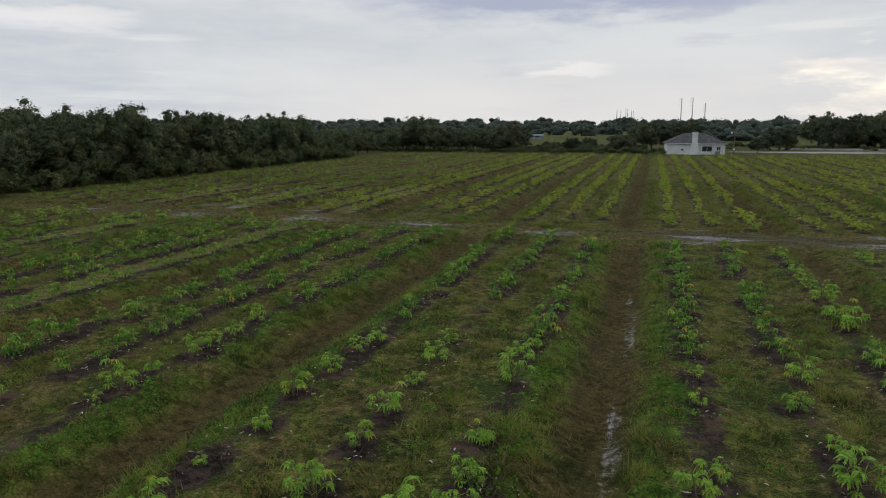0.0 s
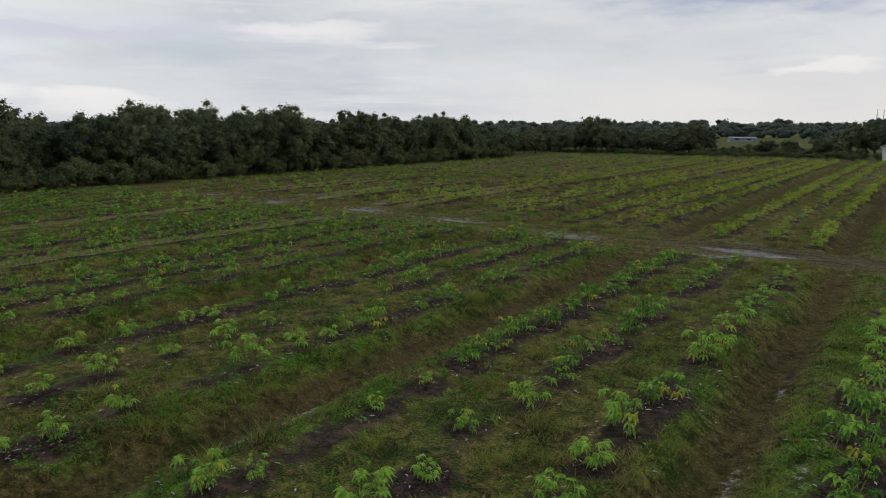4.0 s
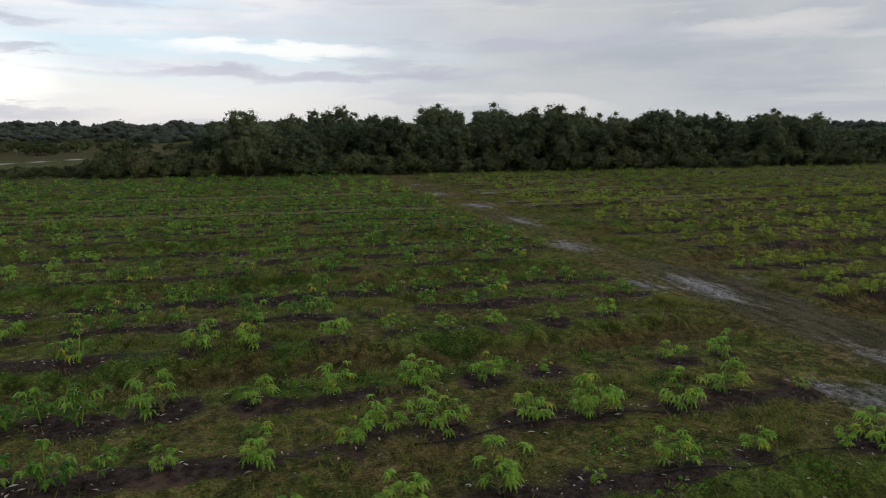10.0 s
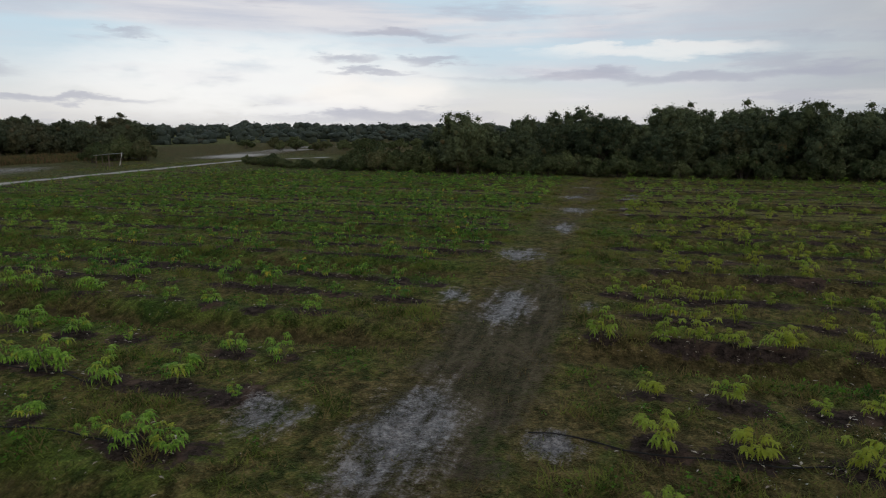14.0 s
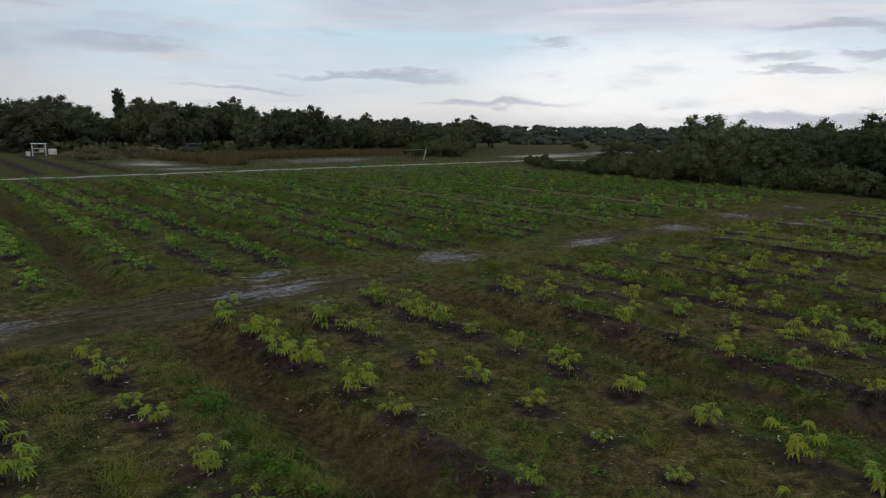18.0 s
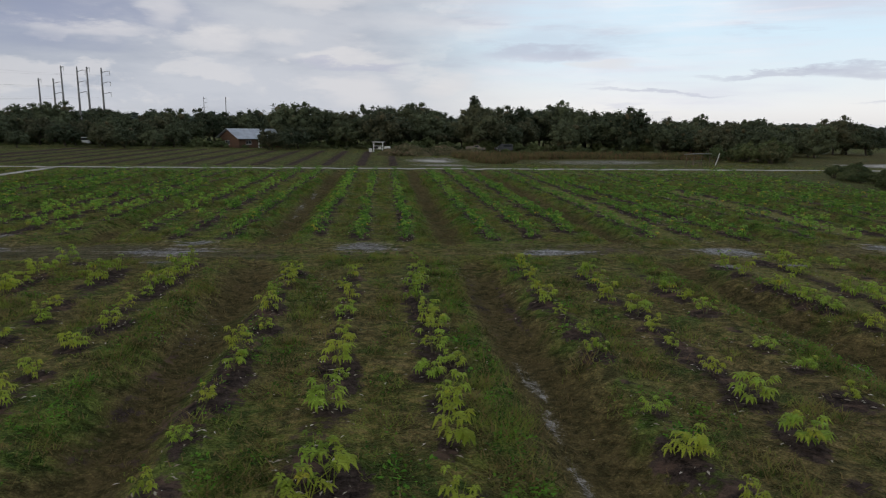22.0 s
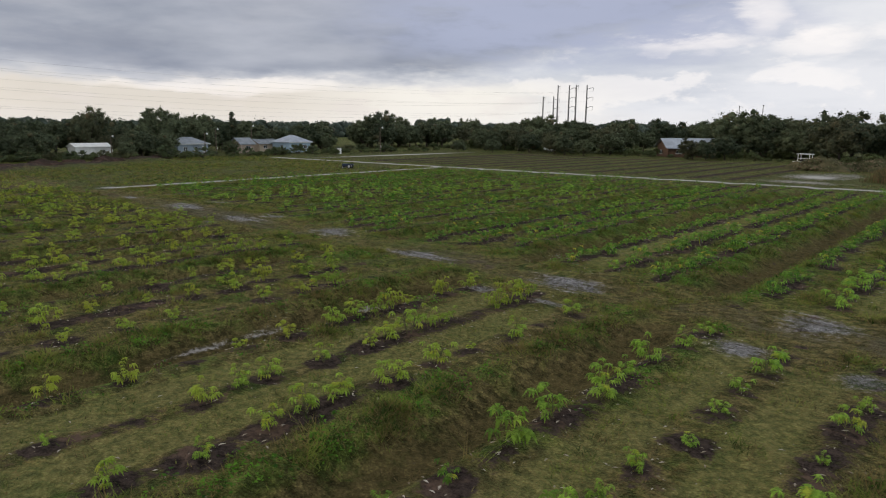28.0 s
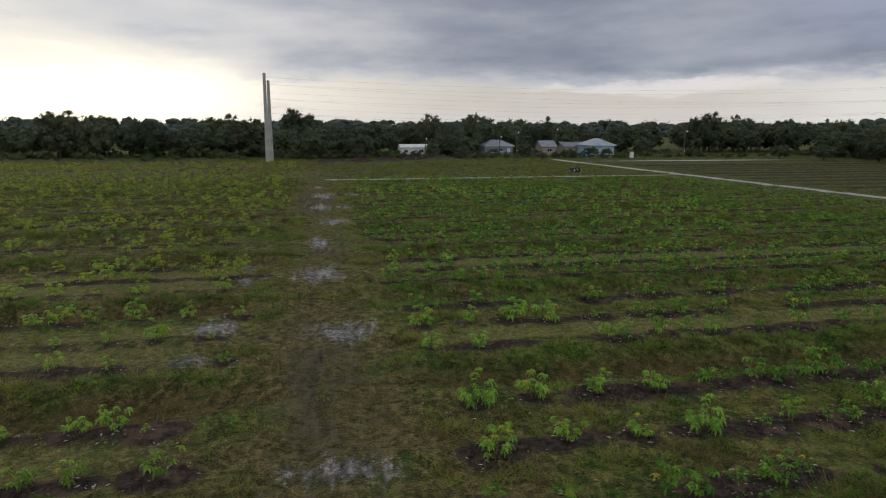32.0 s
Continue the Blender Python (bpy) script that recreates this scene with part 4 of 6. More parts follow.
def build_grass():
    r = np.random.default_rng(8)

    def keep(x, y):
        soil, sand, wet, lush, dry, far = covers(x, y)
        trough, straw, mud = wears(x, y)
        f = 0.12 + 0.55 * clumped(x, y, 5) + 0.65 * lush - 0.9 * sand - 0.8 * soil - 0.75 * trough - 0.25 * straw - 0.5 * mud - 1.1 * dug(x, y)
        return np.clip(f, 0.01, 1) * (1 - far)
    x, y = scatter(250000, r, -63, 38, -10, 92, keep)
    lush = covers(x, y)[3]
    V, F = blades(x, y, 0.075 + 0.05 * lush + 0.07 * clumped(x, y, 5), r, 7, 0.15, 0.016, 1.8)
    tagged(new("field_grass", fast_mesh("field_grass", V, F, M_GRASS)), "short wet grass tufts growing between the crop rows", "grass", kind="stuff")

    # soft rounded tussocks, half a metre wide
    def thin(a, b):
        soil, sand, wet, lush, dry, far = covers(a, b)
        trough, straw, mud = wears(a, b)
        return np.clip(clumped(a, b, 1) ** 1.5 * (0.75 + 0.3 * lush) - sand - 0.75 * soil - 1.2 * trough - 0.7 * straw - mud - dug(a, b), 0, 1) * (1 - far)
    x, y = scatter(85000, r, -63, 38, -10, 90, thin)
    V, F = blades(x, y, 0.14 + 0.14 * clumped(x, y, 1) + 0.10 * covers(x, y)[3], r, 34, 0.19, 0.013, 2.0)
    tagged(new("grass_tussocks", fast_mesh("grass_tussocks", V, F, M_GRASS)), "soft olive grass tussocks all over the field", "grass", kind="stuff")
    # dead brown stalks and wisps in the ditches and on the track's verge
    x, y = scatter(45000, r, -63, 38, -10, 90, lambda a, b: np.clip(0.55 * wears(a, b)[0] + 0.5 * covers(a, b)[4] + 0.3 * wave(a, b, 1.7, 2) - covers(a, b)[1] - dug(a, b), 0, 1) * (1 - covers(a, b)[5]))
    V, F = blades(x, y, np.full(len(x), 0.15), r, 9, 0.17, 0.014, 1.6)
    tagged(new("dead_grass", fast_mesh("dead_grass", V, F, M_SEAR)), "dead brown grass lying in the ditches", "grass", kind="stuff")
    xa, ya = scatter(16000, r, 36, 100, -18, 70, lambda a, b: np.clip(0.5 + 0.5 * wave(a, b, 0.2, 1) - covers(a, b)[1] - 1.2 * covers(a, b)[0], 0, 1))
    xb, yb = scatter(22000, r, -90, 110, -92, -18, lambda a, b: np.clip(0.35 + 0.5 * wave(a, b, 0.16, 2) - covers(a, b)[1] - covers(a, b)[0] - wears(a, b)[0], 0, 1))
    xc, yc = scatter(16000, r, -64, 90, 96, 172, lambda a, b: np.clip(0.35 + 0.5 * wave(a, b, 0.3, 2) - covers(a, b)[1], 0, 1))
    x, y = np.concatenate([xa, xb, xc]), np.concatenate([ya, yb, yc])
    V, F = blades(x, y, np.where((y < -18) & (x > -14), 0.08, 0.24), r, 8, 0.30, 0.05, 1.1)
    tagged(new("rough_grass", fast_mesh("rough_grass", V, F, M_GRASS)), "rough unmown grass on the land round the field", "grass", kind="stuff")

    # tall rushes round the wet flat in the south-west
    x, y = scatter(9000, r, -100, -22, -78, -34, lambda a, b: np.clip(1.1 * bump01((b + 62 - 0.22 * (a + 49)) / 6.5, 1.0) * (0.6 + 0.5 * wave(a, b, 0.2, 4)) + 1.2 * np.exp(-((a + 28) / 4.0) ** 2 - ((b + 42) / 6.0) ** 2) - 1.2 * covers(a, b)[1], 0, 1))
    V, F = blades(x, y, 0.9 + 0.5 * clumped(x, y, 3), r, 26, 0.4, 0.05, 0.5)
    tagged(new("rushes", fast_mesh("rushes", V, F, M_RUSH)), "tall olive and brown rushes round a wet bare flat", "rushes", kind="stuff")

    # low leafy weed clumps all over, thickest on the ditch banks
    def thick(a, b):
        soil, sand, wet, lush, dry, far = covers(a, b)
        return np.clip(0.75 * lush + 0.75 * clumped(a, b, 2) - 0.28 - 0.9 * sand - 0.25 * dry - 0.3 * soil - 1.2 * wears(a, b)[0] - 0.6 * wears(a, b)[1] - 0.7 * wears(a, b)[2] - 0.8 * dug(a, b), 0, 1) * (1 - far)
    x, y = scatter(250000, r, -63, 38, -10, 90, thick)
    V, F = tuft_cards(x, y, r, 10, 0.20, 0.24, 0.040)
    tagged(new("ditch_weeds", fast_mesh("ditch_weeds", V, F, M_WEED)), "bright green leafy weeds along the ditch banks", "weeds", kind="stuff")
    # small white flowers in a few mats
    x, y = scatter(60000, r, -40, 20, 5, 70, lambda a, b: (wave(a, b, 0.33, 9) > 0.72) * clumped(a, b, 6) * (1 - dug(a, b)) * (covers(a, b)[1] < 0.3))
    V, F = tuft_cards(x, y, r, 2, 0.20, 0.20, 0.016)
    tagged(new("white_flowers", fast_mesh("white_flowers", V, F, M_PETAL)), "tiny white weed flowers in low mats", "flowers", kind="stuff")
    # pale fallen leaves round the plants
    pts = np.array([(p[0], p[1]) for p in SPOTS if p[1] < 75])
    n = 24000
    c = pts[r.integers(0, len(pts), n)] + r.normal(0, 0.55, (n, 2))
    z = ground_z(c[:, 0], c[:, 1]) + 0.03
    a, ln = r.uniform(0, 6.28, n), 0.03 + 0.07 * r.random(n) ** 2
    dx, dy = np.cos(a) * ln, np.sin(a) * ln
    V = np.stack([np.stack([c[:, 0] - dx, c[:, 1] - dy, z], -1), np.stack([c[:, 0] + dy * 0.3, c[:, 1] - dx * 0.3, z + 0.015], -1),
                  np.stack([c[:, 0] + dx, c[:, 1] + dy, z + 0.005], -1), np.stack([c[:, 0] - dy * 0.3, c[:, 1] + dx * 0.3, z + 0.02], -1)], 1).reshape(-1, 3)
    tagged(new("leaf_litter", fast_mesh("leaf_litter", V, np.arange(len(V)).reshape(-1, 4), M_LITTER)), "pale dry fallen leaves on the soil", "leaves", kind="stuff")


build_grass()


# ---- trees and brush ----
def ball(cuts):
    bm = bmesh.new()
    bmesh.ops.create_icosphere(bm, subdivisions=cuts, radius=1.0)
    V, F = np.array([v.co for v in bm.verts]), np.array([[v.index for v in f.verts] for f in bm.faces])
    bm.free()
    return V, F


BALL_V, BALL_F = ball(2)
KNOT_V, KNOT_F = ball(1)


def crown_cloud(r, blobs, leaves, size, core=0.62, least=0.0):
    """Leaves, one triangle each, over a set of lumpy boughs (x, y, z, rx, rz), thick towards the outside, with gaps; boughs under the least size are loose sprays."""
    w = np.array([b[3] ** 2 for b in blobs])
    pick = r.choice(len(blobs), leaves, p=w / w.sum())
    B = np.array(blobs)[pick]
    d = r.normal(0, 1, (leaves, 3))
    d /= np.linalg.norm(d, axis=1)[:, None]
    rad = (0.35 + 0.85 * r.random(leaves) ** 1.1) * (1 + 0.12 * np.sin(d[:, 0] * 7 + pick) * np.sin(d[:, 2] * 6 + pick * 2))
    rad = rad * np.where(r.random(leaves) < 0.14, r.uniform(1.05, 1.38, leaves), 1.0)      # loose sprays past the bough
    rad = np.where(B[:, 3] < least, np.abs(r.normal(0, 0.75, leaves)), rad)
    c = B[:, :3] + d * rad[:, None] * np.stack([B[:, 3], B[:, 3], B[:, 4]], -1)
    mid = np.array(blobs)[:, :3].mean(0) if len(blobs) < 400 else B[:, :3] - (0, 0, 1)
    out = (c - mid) / (np.linalg.norm(c - mid, axis=1)[:, None] + 1e-6)
    nrm = d * 0.45 + out * 0.55 + r.normal(0, 0.6, (leaves, 3)) + (0, 0, 0.25)
    nrm /= np.linalg.norm(nrm, axis=1)[:, None]
    u = np.cross(nrm, r.normal(0, 1, (leaves, 3)))
    u /= np.linalg.norm(u, axis=1)[:, None]
    v = np.cross(nrm, u)
    s = (size * r.uniform(0.5, 1.6, leaves) * np.clip(1.6 - 0.75 * rad, 0.5, 1.25))[:, None]
    V = np.stack([c - u * s - v * s * 0.6, c + u * s - v * s * 0.5, c + v * s], 1).reshape(-1, 3)
    F = np.arange(len(V)).reshape(-1, 3)
    VV, FF, n0 = [V], [F], len(V)
    for i, (x, y, z, rx, rz) in enumerate(blobs):
        if rx < least:
            continue
        bv, bf = (KNOT_V, KNOT_F) if len(blobs) > 400 else (BALL_V, BALL_F)
        k = core * (1 + 0.18 * np.sin(bv[:, 0] * 5 + i) * np.sin(bv[:, 1] * 5 + 2 * i) + r.normal(0, 0.09, len(bv)))
        VV.append(bv * k[:, None] * (rx, rx, rz) + (x, y, z))
        FF.append(bf + n0)
        n0 += len(bv)
    return np.vstack(VV), np.vstack(FF)


def lobe_blobs(r, x, y, z, rx, rz, count, small):
    """One bough as a lobe with many small leaf clumps over it."""
    out = [(x, y, z, rx * 0.86, rz * 0.86)]
    for k in range(count):
        d = r.normal(0, 1, 3) + (0, 0, 0.35)
        d /= np.linalg.norm(d)
        f = r.uniform(0.72, 1.06)
        q = small * r.uniform(0.6, 1.4)
        out.append((x + d[0] * rx * f, y + d[1] * rx * f, max(z + d[2] * rz * f, 0.3), q, q * r.uniform(0.7, 1.0)))
    return out


def tree_proto(name, r, height, width, trunk, leaves, size, material, label, category, group, crown_from=0.25, lobes=9, upright=False):
    """A trunk that forks into limbs; each limb ends in a lobe of many small leaf clumps."""
    top = empty(name, pose(0, 0, -60), label, category, group)
    bm = bmesh.new()
    lean = r.normal(0, 0.03, 2) * height
    fork = (lean[0], lean[1], height * (0.18 + 0.5 * crown_from))
    tube(bm, (0, 0, -0.3), fork, trunk, trunk * 0.7, 7)
    blobs = []
    half = height * (1 - crown_from) * 0.5
    for i in range(lobes):
        a = i * 2.4 + r.uniform(-0.5, 0.5)
        e = math.asin(min(0.98, -0.75 + 1.73 * (i + r.random()) / lobes))      # from the skirt up to the top of the dome
        k = r.uniform(0.52, 0.86)
        rr = width * (0.09 + 0.10 * r.random())
        out = width * (0.5 if not upright else 0.2) * k * math.cos(e)
        x, y = lean[0] + out * math.cos(a), lean[1] + out * math.sin(a)
        z = min(max(height * crown_from + half * (1 + 0.92 * k * 1.12 * math.sin(e)), rr * 0.7), height - rr * 0.7)
        tube(bm, fork, (x, y, z), trunk * 0.42, trunk * 0.10, 5)
        blobs += lobe_blobs(r, x, y, z, rr, rr * r.uniform(0.75, 1.1), 9, width * 0.062)
    blobs.append((lean[0], lean[1], height * crown_from + half, width * 0.27, half * 0.72))
    part("trunk", bm, M_BARK, top)
    V, F = crown_cloud(r, blobs, leaves, size, 0.55, width * 0.075)
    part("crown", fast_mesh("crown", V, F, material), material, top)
    return top


def brush_proto(name, r, height, width, leaves, size, material, label, category, group):
    top = empty(name, pose(0, 0, -60), label, category, group)
    bm = bmesh.new()
    blobs = []
    for i in range(9):
        a = i * 2.4 + r.uniform(-0.4, 0.4)
        f = r.uniform(0.1, 1.0)
        x, y = width * 0.38 * f * math.cos(a), width * 0.38 * f * math.sin(a)
        z = height * (0.74 - 0.45 * f ** 1.4) * r.uniform(0.75, 1.05)
        tube(bm, (x * 0.25, y * 0.25, -0.2), (x, y, z), 0.05, 0.015, 4)
        blobs += lobe_blobs(r, x, y, z, width * r.uniform(0.11, 0.17), height * r.uniform(0.16, 0.26), 8, width * 0.045)
    part("stem", bm, M_BARK, top)
    V, F = crown_cloud(r, blobs, leaves, size, 0.55, width * 0.08)
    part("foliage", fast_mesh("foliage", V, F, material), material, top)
    return top


PLACED = set()


def plant_out(protos, places):
    """Copies of the prototypes at (x, y, scale, turn, height factor); each prototype itself takes the first place that falls to it."""
    for i, (x, y, s, a, hz) in enumerate(places):
        p = protos[i % len(protos)]
        m = Matrix.LocRotScale((x, y, float(ground_z(x, y))), Euler((0, 0, a)), (s, s, s * hz))
        if p.name not in PLACED:
            PLACED.add(p.name)
            p.matrix_basis = m
        else:
            c = copy_thing(p, m)
            c.scale = (s, s, s * hz)


def build_woods():
    r = np.random.default_rng(31)
    wood = [tree_proto("woodland_tree", r, 9.6, 9.4, 0.22, 17000, 0.115, M_WOOD_LEAF, "dense dark green woodland tree at the edge of the field", "tree", "woods west of the field", 0.0, 22) for _ in range(5)]
    oak = [tree_proto("oak_tree", r, 9.0, 11.0, 0.32, 11000, 0.150, M_OAK_LEAF, "broad dark oak tree in the tree line", "tree", "trees round the farm", 0.04, 22) for _ in range(4)]
    slim = [tree_proto("slender_tree", r, 13.0, 5.2, 0.18, 5200, 0.13, M_OAK_LEAF, "tall thin tree standing above the tree line", "tree", "trees round the farm", 0.36, 12, True) for _ in range(2)]
    bush = [brush_proto("thicket_bush", r, 3.2, 5.0, 4600, 0.105, M_BRUSH, "low tangled thicket bush at the field edge", "bush", "brush at the field edge") for _ in range(4)]
    scrub = [brush_proto("scrub_bush", r, 2.8, 4.6, 3800, 0.115, M_BRUSH, "scrubby olive green bush on rough ground", "bush", "scrub round the farm") for _ in range(3)]
    T = []
    for i in range(112):
        x = -70 - 34 * r.random() ** 1.1
        y = 18 + 118 * (i + r.random()) / 112
        f = 0.74 + 0.26 * np.clip((y - 22) / 34, 0, 1)
        T.append((x, y, (0.66 + 0.42 * r.random()) * f, r.uniform(0, 6.28), r.uniform(0.88, 1.14)))
    for i in range(30):
        T.append((-68 - 34 * r.random(), 136 + 44 * (i + r.random()) / 30, r.uniform(0.5, 0.78), r.uniform(0, 6.28), r.uniform(0.85, 1.05)))
    T += [(-66.5, 25.3, 0.92, 1.0, 1.08), (-92, 40, 1.08, 2.0, 1.0), (-82, 66, 1.12, 0.4, 1.0), (-84, 130, 1.0, 4.0, 1.0), (-80, 57, 1.06, 4.0, 0.98), (-86, 60, 1.08, 3.3, 1.0)]
    plant_out(wood, T)
    B = []
    for i in range(96):
        y = 6 + 132 * (i + r.random()) / 96
        B.append((-65.5 - 5.5 * r.random() - (3 if y < 18 else 0), y, r.uniform(0.7, 1.25), r.uniform(0, 6.28), r.uniform(0.75, 1.15)))
    for i in range(34):
        B.append((-69 - 30 * r.random(), 4 + 18 * r.random(), r.uniform(0.7, 1.3), r.uniform(0, 6.28), r.uniform(0.8, 1.15)))
    for i in range(34):
        B.append((-66 - 9 * r.random() - 0.3 * i, 9 - 31 * (i + r.random()) / 34, r.uniform(0.5, 0.85), r.uniform(0, 6.28), r.uniform(0.55, 0.95)))
    for i in range(12):
        B.append((-76 - 20 * r.random(), -46 - 14 * r.random(), r.uniform(1.0, 1.5), r.uniform(0, 6.28), r.uniform(0.9, 1.3)))
    plant_out(bush, B)
    # belt across the north end
    T = []
    for i in range(40):
        x = -92 + 56 * (i + r.random()) / 40
        T.append((x, 178 + 20 * r.random(), r.uniform(0.45, 0.92), r.uniform(0, 6.28), r.uniform(0.85, 1.05)))
    T += [(-65, 181, 1.08, 1.0, 1.04), (-22, 190, 0.5, 2, 0.9), (-17, 192, 0.45, 1, 0.9), (35, 207, 0.85, 0, 0.9), (-2, 200, 0.95, 1, 1.0), (5, 203, 0.9, 2, 1.0), (10, 206, 0.95, 3, 1), (-8, 186, 0.7, 3, 0.8), (0, 215, 0.9, 3, 0.9), (27, 190, 0.55, 3, 0.8)]
    for i in range(22):
        T.append((52 + 46 * r.random(), 224 + 30 * r.random(), r.uniform(0.95, 1.25), r.uniform(0, 6.28), 1.0))
    # tree lines south and east
    for i in range(96):
        x = -80 + 215 * (i + r.random()) / 96
        y = -98 - 44 * r.random()
        if 14 < x < 46:
            y -= 16
        T.append((x, y, r.uniform(0.70, 1.2) * (1.0 + 0.22 * np.clip((20 - x) / 30, 0, 1)), r.uniform(0, 6.28), r.uniform(0.9, 1.1)))
    for i in range(100):
        y = -110 + 240 * (i + r.random()) / 100
        near = 108 if y > 34 else 122
        T.append((near + 26 * r.random(), y, 0.55 + 0.62 * r.random() ** 1.4, r.uniform(0, 6.28), r.uniform(0.85, 1.2)))
    for i in range(26):
        T.append((-122 + 40 * r.random(), -104 + 26 * r.random(), r.uniform(0.6, 0.95), r.uniform(0, 6.28), 1.0))
    for i in range(44):
        T.append((-74 - 80 * (i + r.random()) / 44, -100 - 46 * r.random(), r.uniform(0.7, 1.15), r.uniform(0, 6.28), r.uniform(0.9, 1.15)))
    T += [(62, -92, 0.85, 0, 0.9), (56, -96, 0.9, 1, 0.9), (46, -90, 0.75, 2, 0.9), (15, -90, 0.7, 3, 0.95), (106, 12, 0.7, 0, 0.9), (112, 9, 0.75, 2, 0.9), (84, -70, 0.45, 2, 0.9), (76, -76, 0.5, 1, 0.9), (-15, -128, 1.35, 1, 1.05), (13, -112, 1.3, 2, 1.0), (19, -110, 1.35, 4, 1.0), (6, -116, 1.2, 4, 1.0), (-48, -118, 1.35, 4, 1.0), (20.5, -84, 0.62, 1, 0.9), (127.5, -12, 1.12, 2, 1.0), (70, -86, 0.7, 3, 0.9), (54, -80, 0.6, 2, 0.95), (60, -84, 0.62, 1, 1.0), (47, -78, 0.5, 3, 1.0), (80, -94, 0.8, 1, 1.0), (17, -83, 0.5, 2, 1.0), (88, -88, 0.7, 2, 1.0), (103, 34, 0.75, 1, 0.9), (105, 40, 0.85, 2, 0.9), (101, 16.6, 0.42, 3, 1.0), (104, 10.5, 0.6, 3, 1.0), (105, 7, 0.6, 1, 1.0), (102, 47, 0.8, 1, 1.0), (104, -9, 0.4, 2, 1.0)]
    plant_out(oak, T)
    plant_out(slim, [(-39.3, -153, 1.42, 0, 1.0), (131.6, -25.6, 0.85, 1, 1.0), (140, -36, 0.75, 2, 0.95)])
    B = []
    for i in range(46):
        y = -70 + 190 * (i + r.random()) / 46
        B.append((92 + 12 * r.random(), y, r.uniform(0.4, 0.8), r.uniform(0, 6.28), r.uniform(0.7, 1.1)))
    for i in range(60):
        B.append((-70 + 190 * (i + r.random()) / 60, -89 - 8 * r.random(), r.uniform(0.5, 0.95), r.uniform(0, 6.28), r.uniform(0.6, 1.0)))
    for i in range(44):
        B.append((-150 - 60 * r.random(), -80 + 110 * r.random(), r.uniform(1.0, 1.7), r.uniform(0, 6.28), r.uniform(0.8, 1.1)))
    for i in range(44):
        B.append((-34 - 62 * r.random(), -64 - 22 * r.random(), r.uniform(0.4, 0.9), r.uniform(0, 6.28), r.uniform(0.5, 0.9)))
    for i in range(64):
        B.append((-96 + 100 * (i + r.random()) / 64, 169 + 12 * r.random(), r.uniform(0.5, 0.85), r.uniform(0, 6.28), r.uniform(0.6, 1.0)))
    for i in range(36):
        B.append((-26 - 50 * r.random(), -60 - 16 * r.random(), r.uniform(0.28, 0.5), r.uniform(0, 6.28), r.uniform(0.45, 0.8)))
    for i in range(16):
        B.append((-66 + 34 * r.random(), 240 + 14 * r.random(), r.uniform(0.5, 0.8), r.uniform(0, 6.28), r.uniform(0.6, 0.9)))
    plant_out(scrub, B)
    # undergrowth that fills the foot of the far tree lines
    B = []
    for i in range(46):
        B.append((-36 + 34 * r.random(), 178 + 34 * r.random(), r.uniform(0.6, 1.05), r.uniform(0, 6.28), r.uniform(0.6, 1.0)))
    for i in range(60):
        B.append((10 + 90 * r.random(), 208 + 60 * r.random(), r.uniform(0.5, 1.0), r.uniform(0, 6.28), r.uniform(0.5, 0.9)))
    for i in range(46):
        B.append((97 + 11 * r.random(), -78 + 130 * (i + r.random()) / 46, r.uniform(0.32, 0.62), r.uniform(0, 6.28), r.uniform(0.7, 1.1)))
    for i in range(70):
        B.append((-110 + 220 * (i + r.random()) / 70, -97 - 12 * r.random(), r.uniform(0.7, 1.2), r.uniform(0, 6.28), r.uniform(0.8, 1.2)))
    for i in range(40):
        B.append((107 + 12 * r.random(), 30 + 100 * (i + r.random()) / 40, r.uniform(0.7, 1.1), r.uniform(0, 6.28), r.uniform(0.7, 1.1)))
    kinds = []
    for _ in range(5):
        blobs = []
        for i in range(8):
            g = 2.4 * i + r.uniform(-0.4, 0.4)
            f = r.uniform(0.1, 1.0)
            blobs += lobe_blobs(r, 1.8 * f * math.cos(g), 1.8 * f * math.sin(g), 2.9 * (0.66 - 0.4 * f ** 1.4), r.uniform(0.6, 0.9), r.uniform(0.5, 0.8), 3, 0.35)
        kinds.append(crown_cloud(r, blobs, 560, 0.25, 0.6, 0.68))
    VV, FF, n0 = [], [], 0
    for i, (x, y, k, g, hz) in enumerate(B):
        V, F = kinds[i % 5]
        c, e = math.cos(g) * k, math.sin(g) * k
        VV.append(np.stack([x + V[:, 0] * c - V[:, 1] * e, y + V[:, 0] * e + V[:, 1] * c, V[:, 2] * k * hz + float(ground_z(x, y)) - 0.1], -1))
        FF.append(F + n0)
        n0 += len(V)
    tagged(new("undergrowth", fast_mesh("undergrowth", np.vstack(VV), np.vstack(FF), M_BRUSH)), "dark tangled undergrowth at the foot of the trees", "undergrowth", kind="stuff")
    # far woods to the horizon
    VV, FF, n0 = [], [], 0
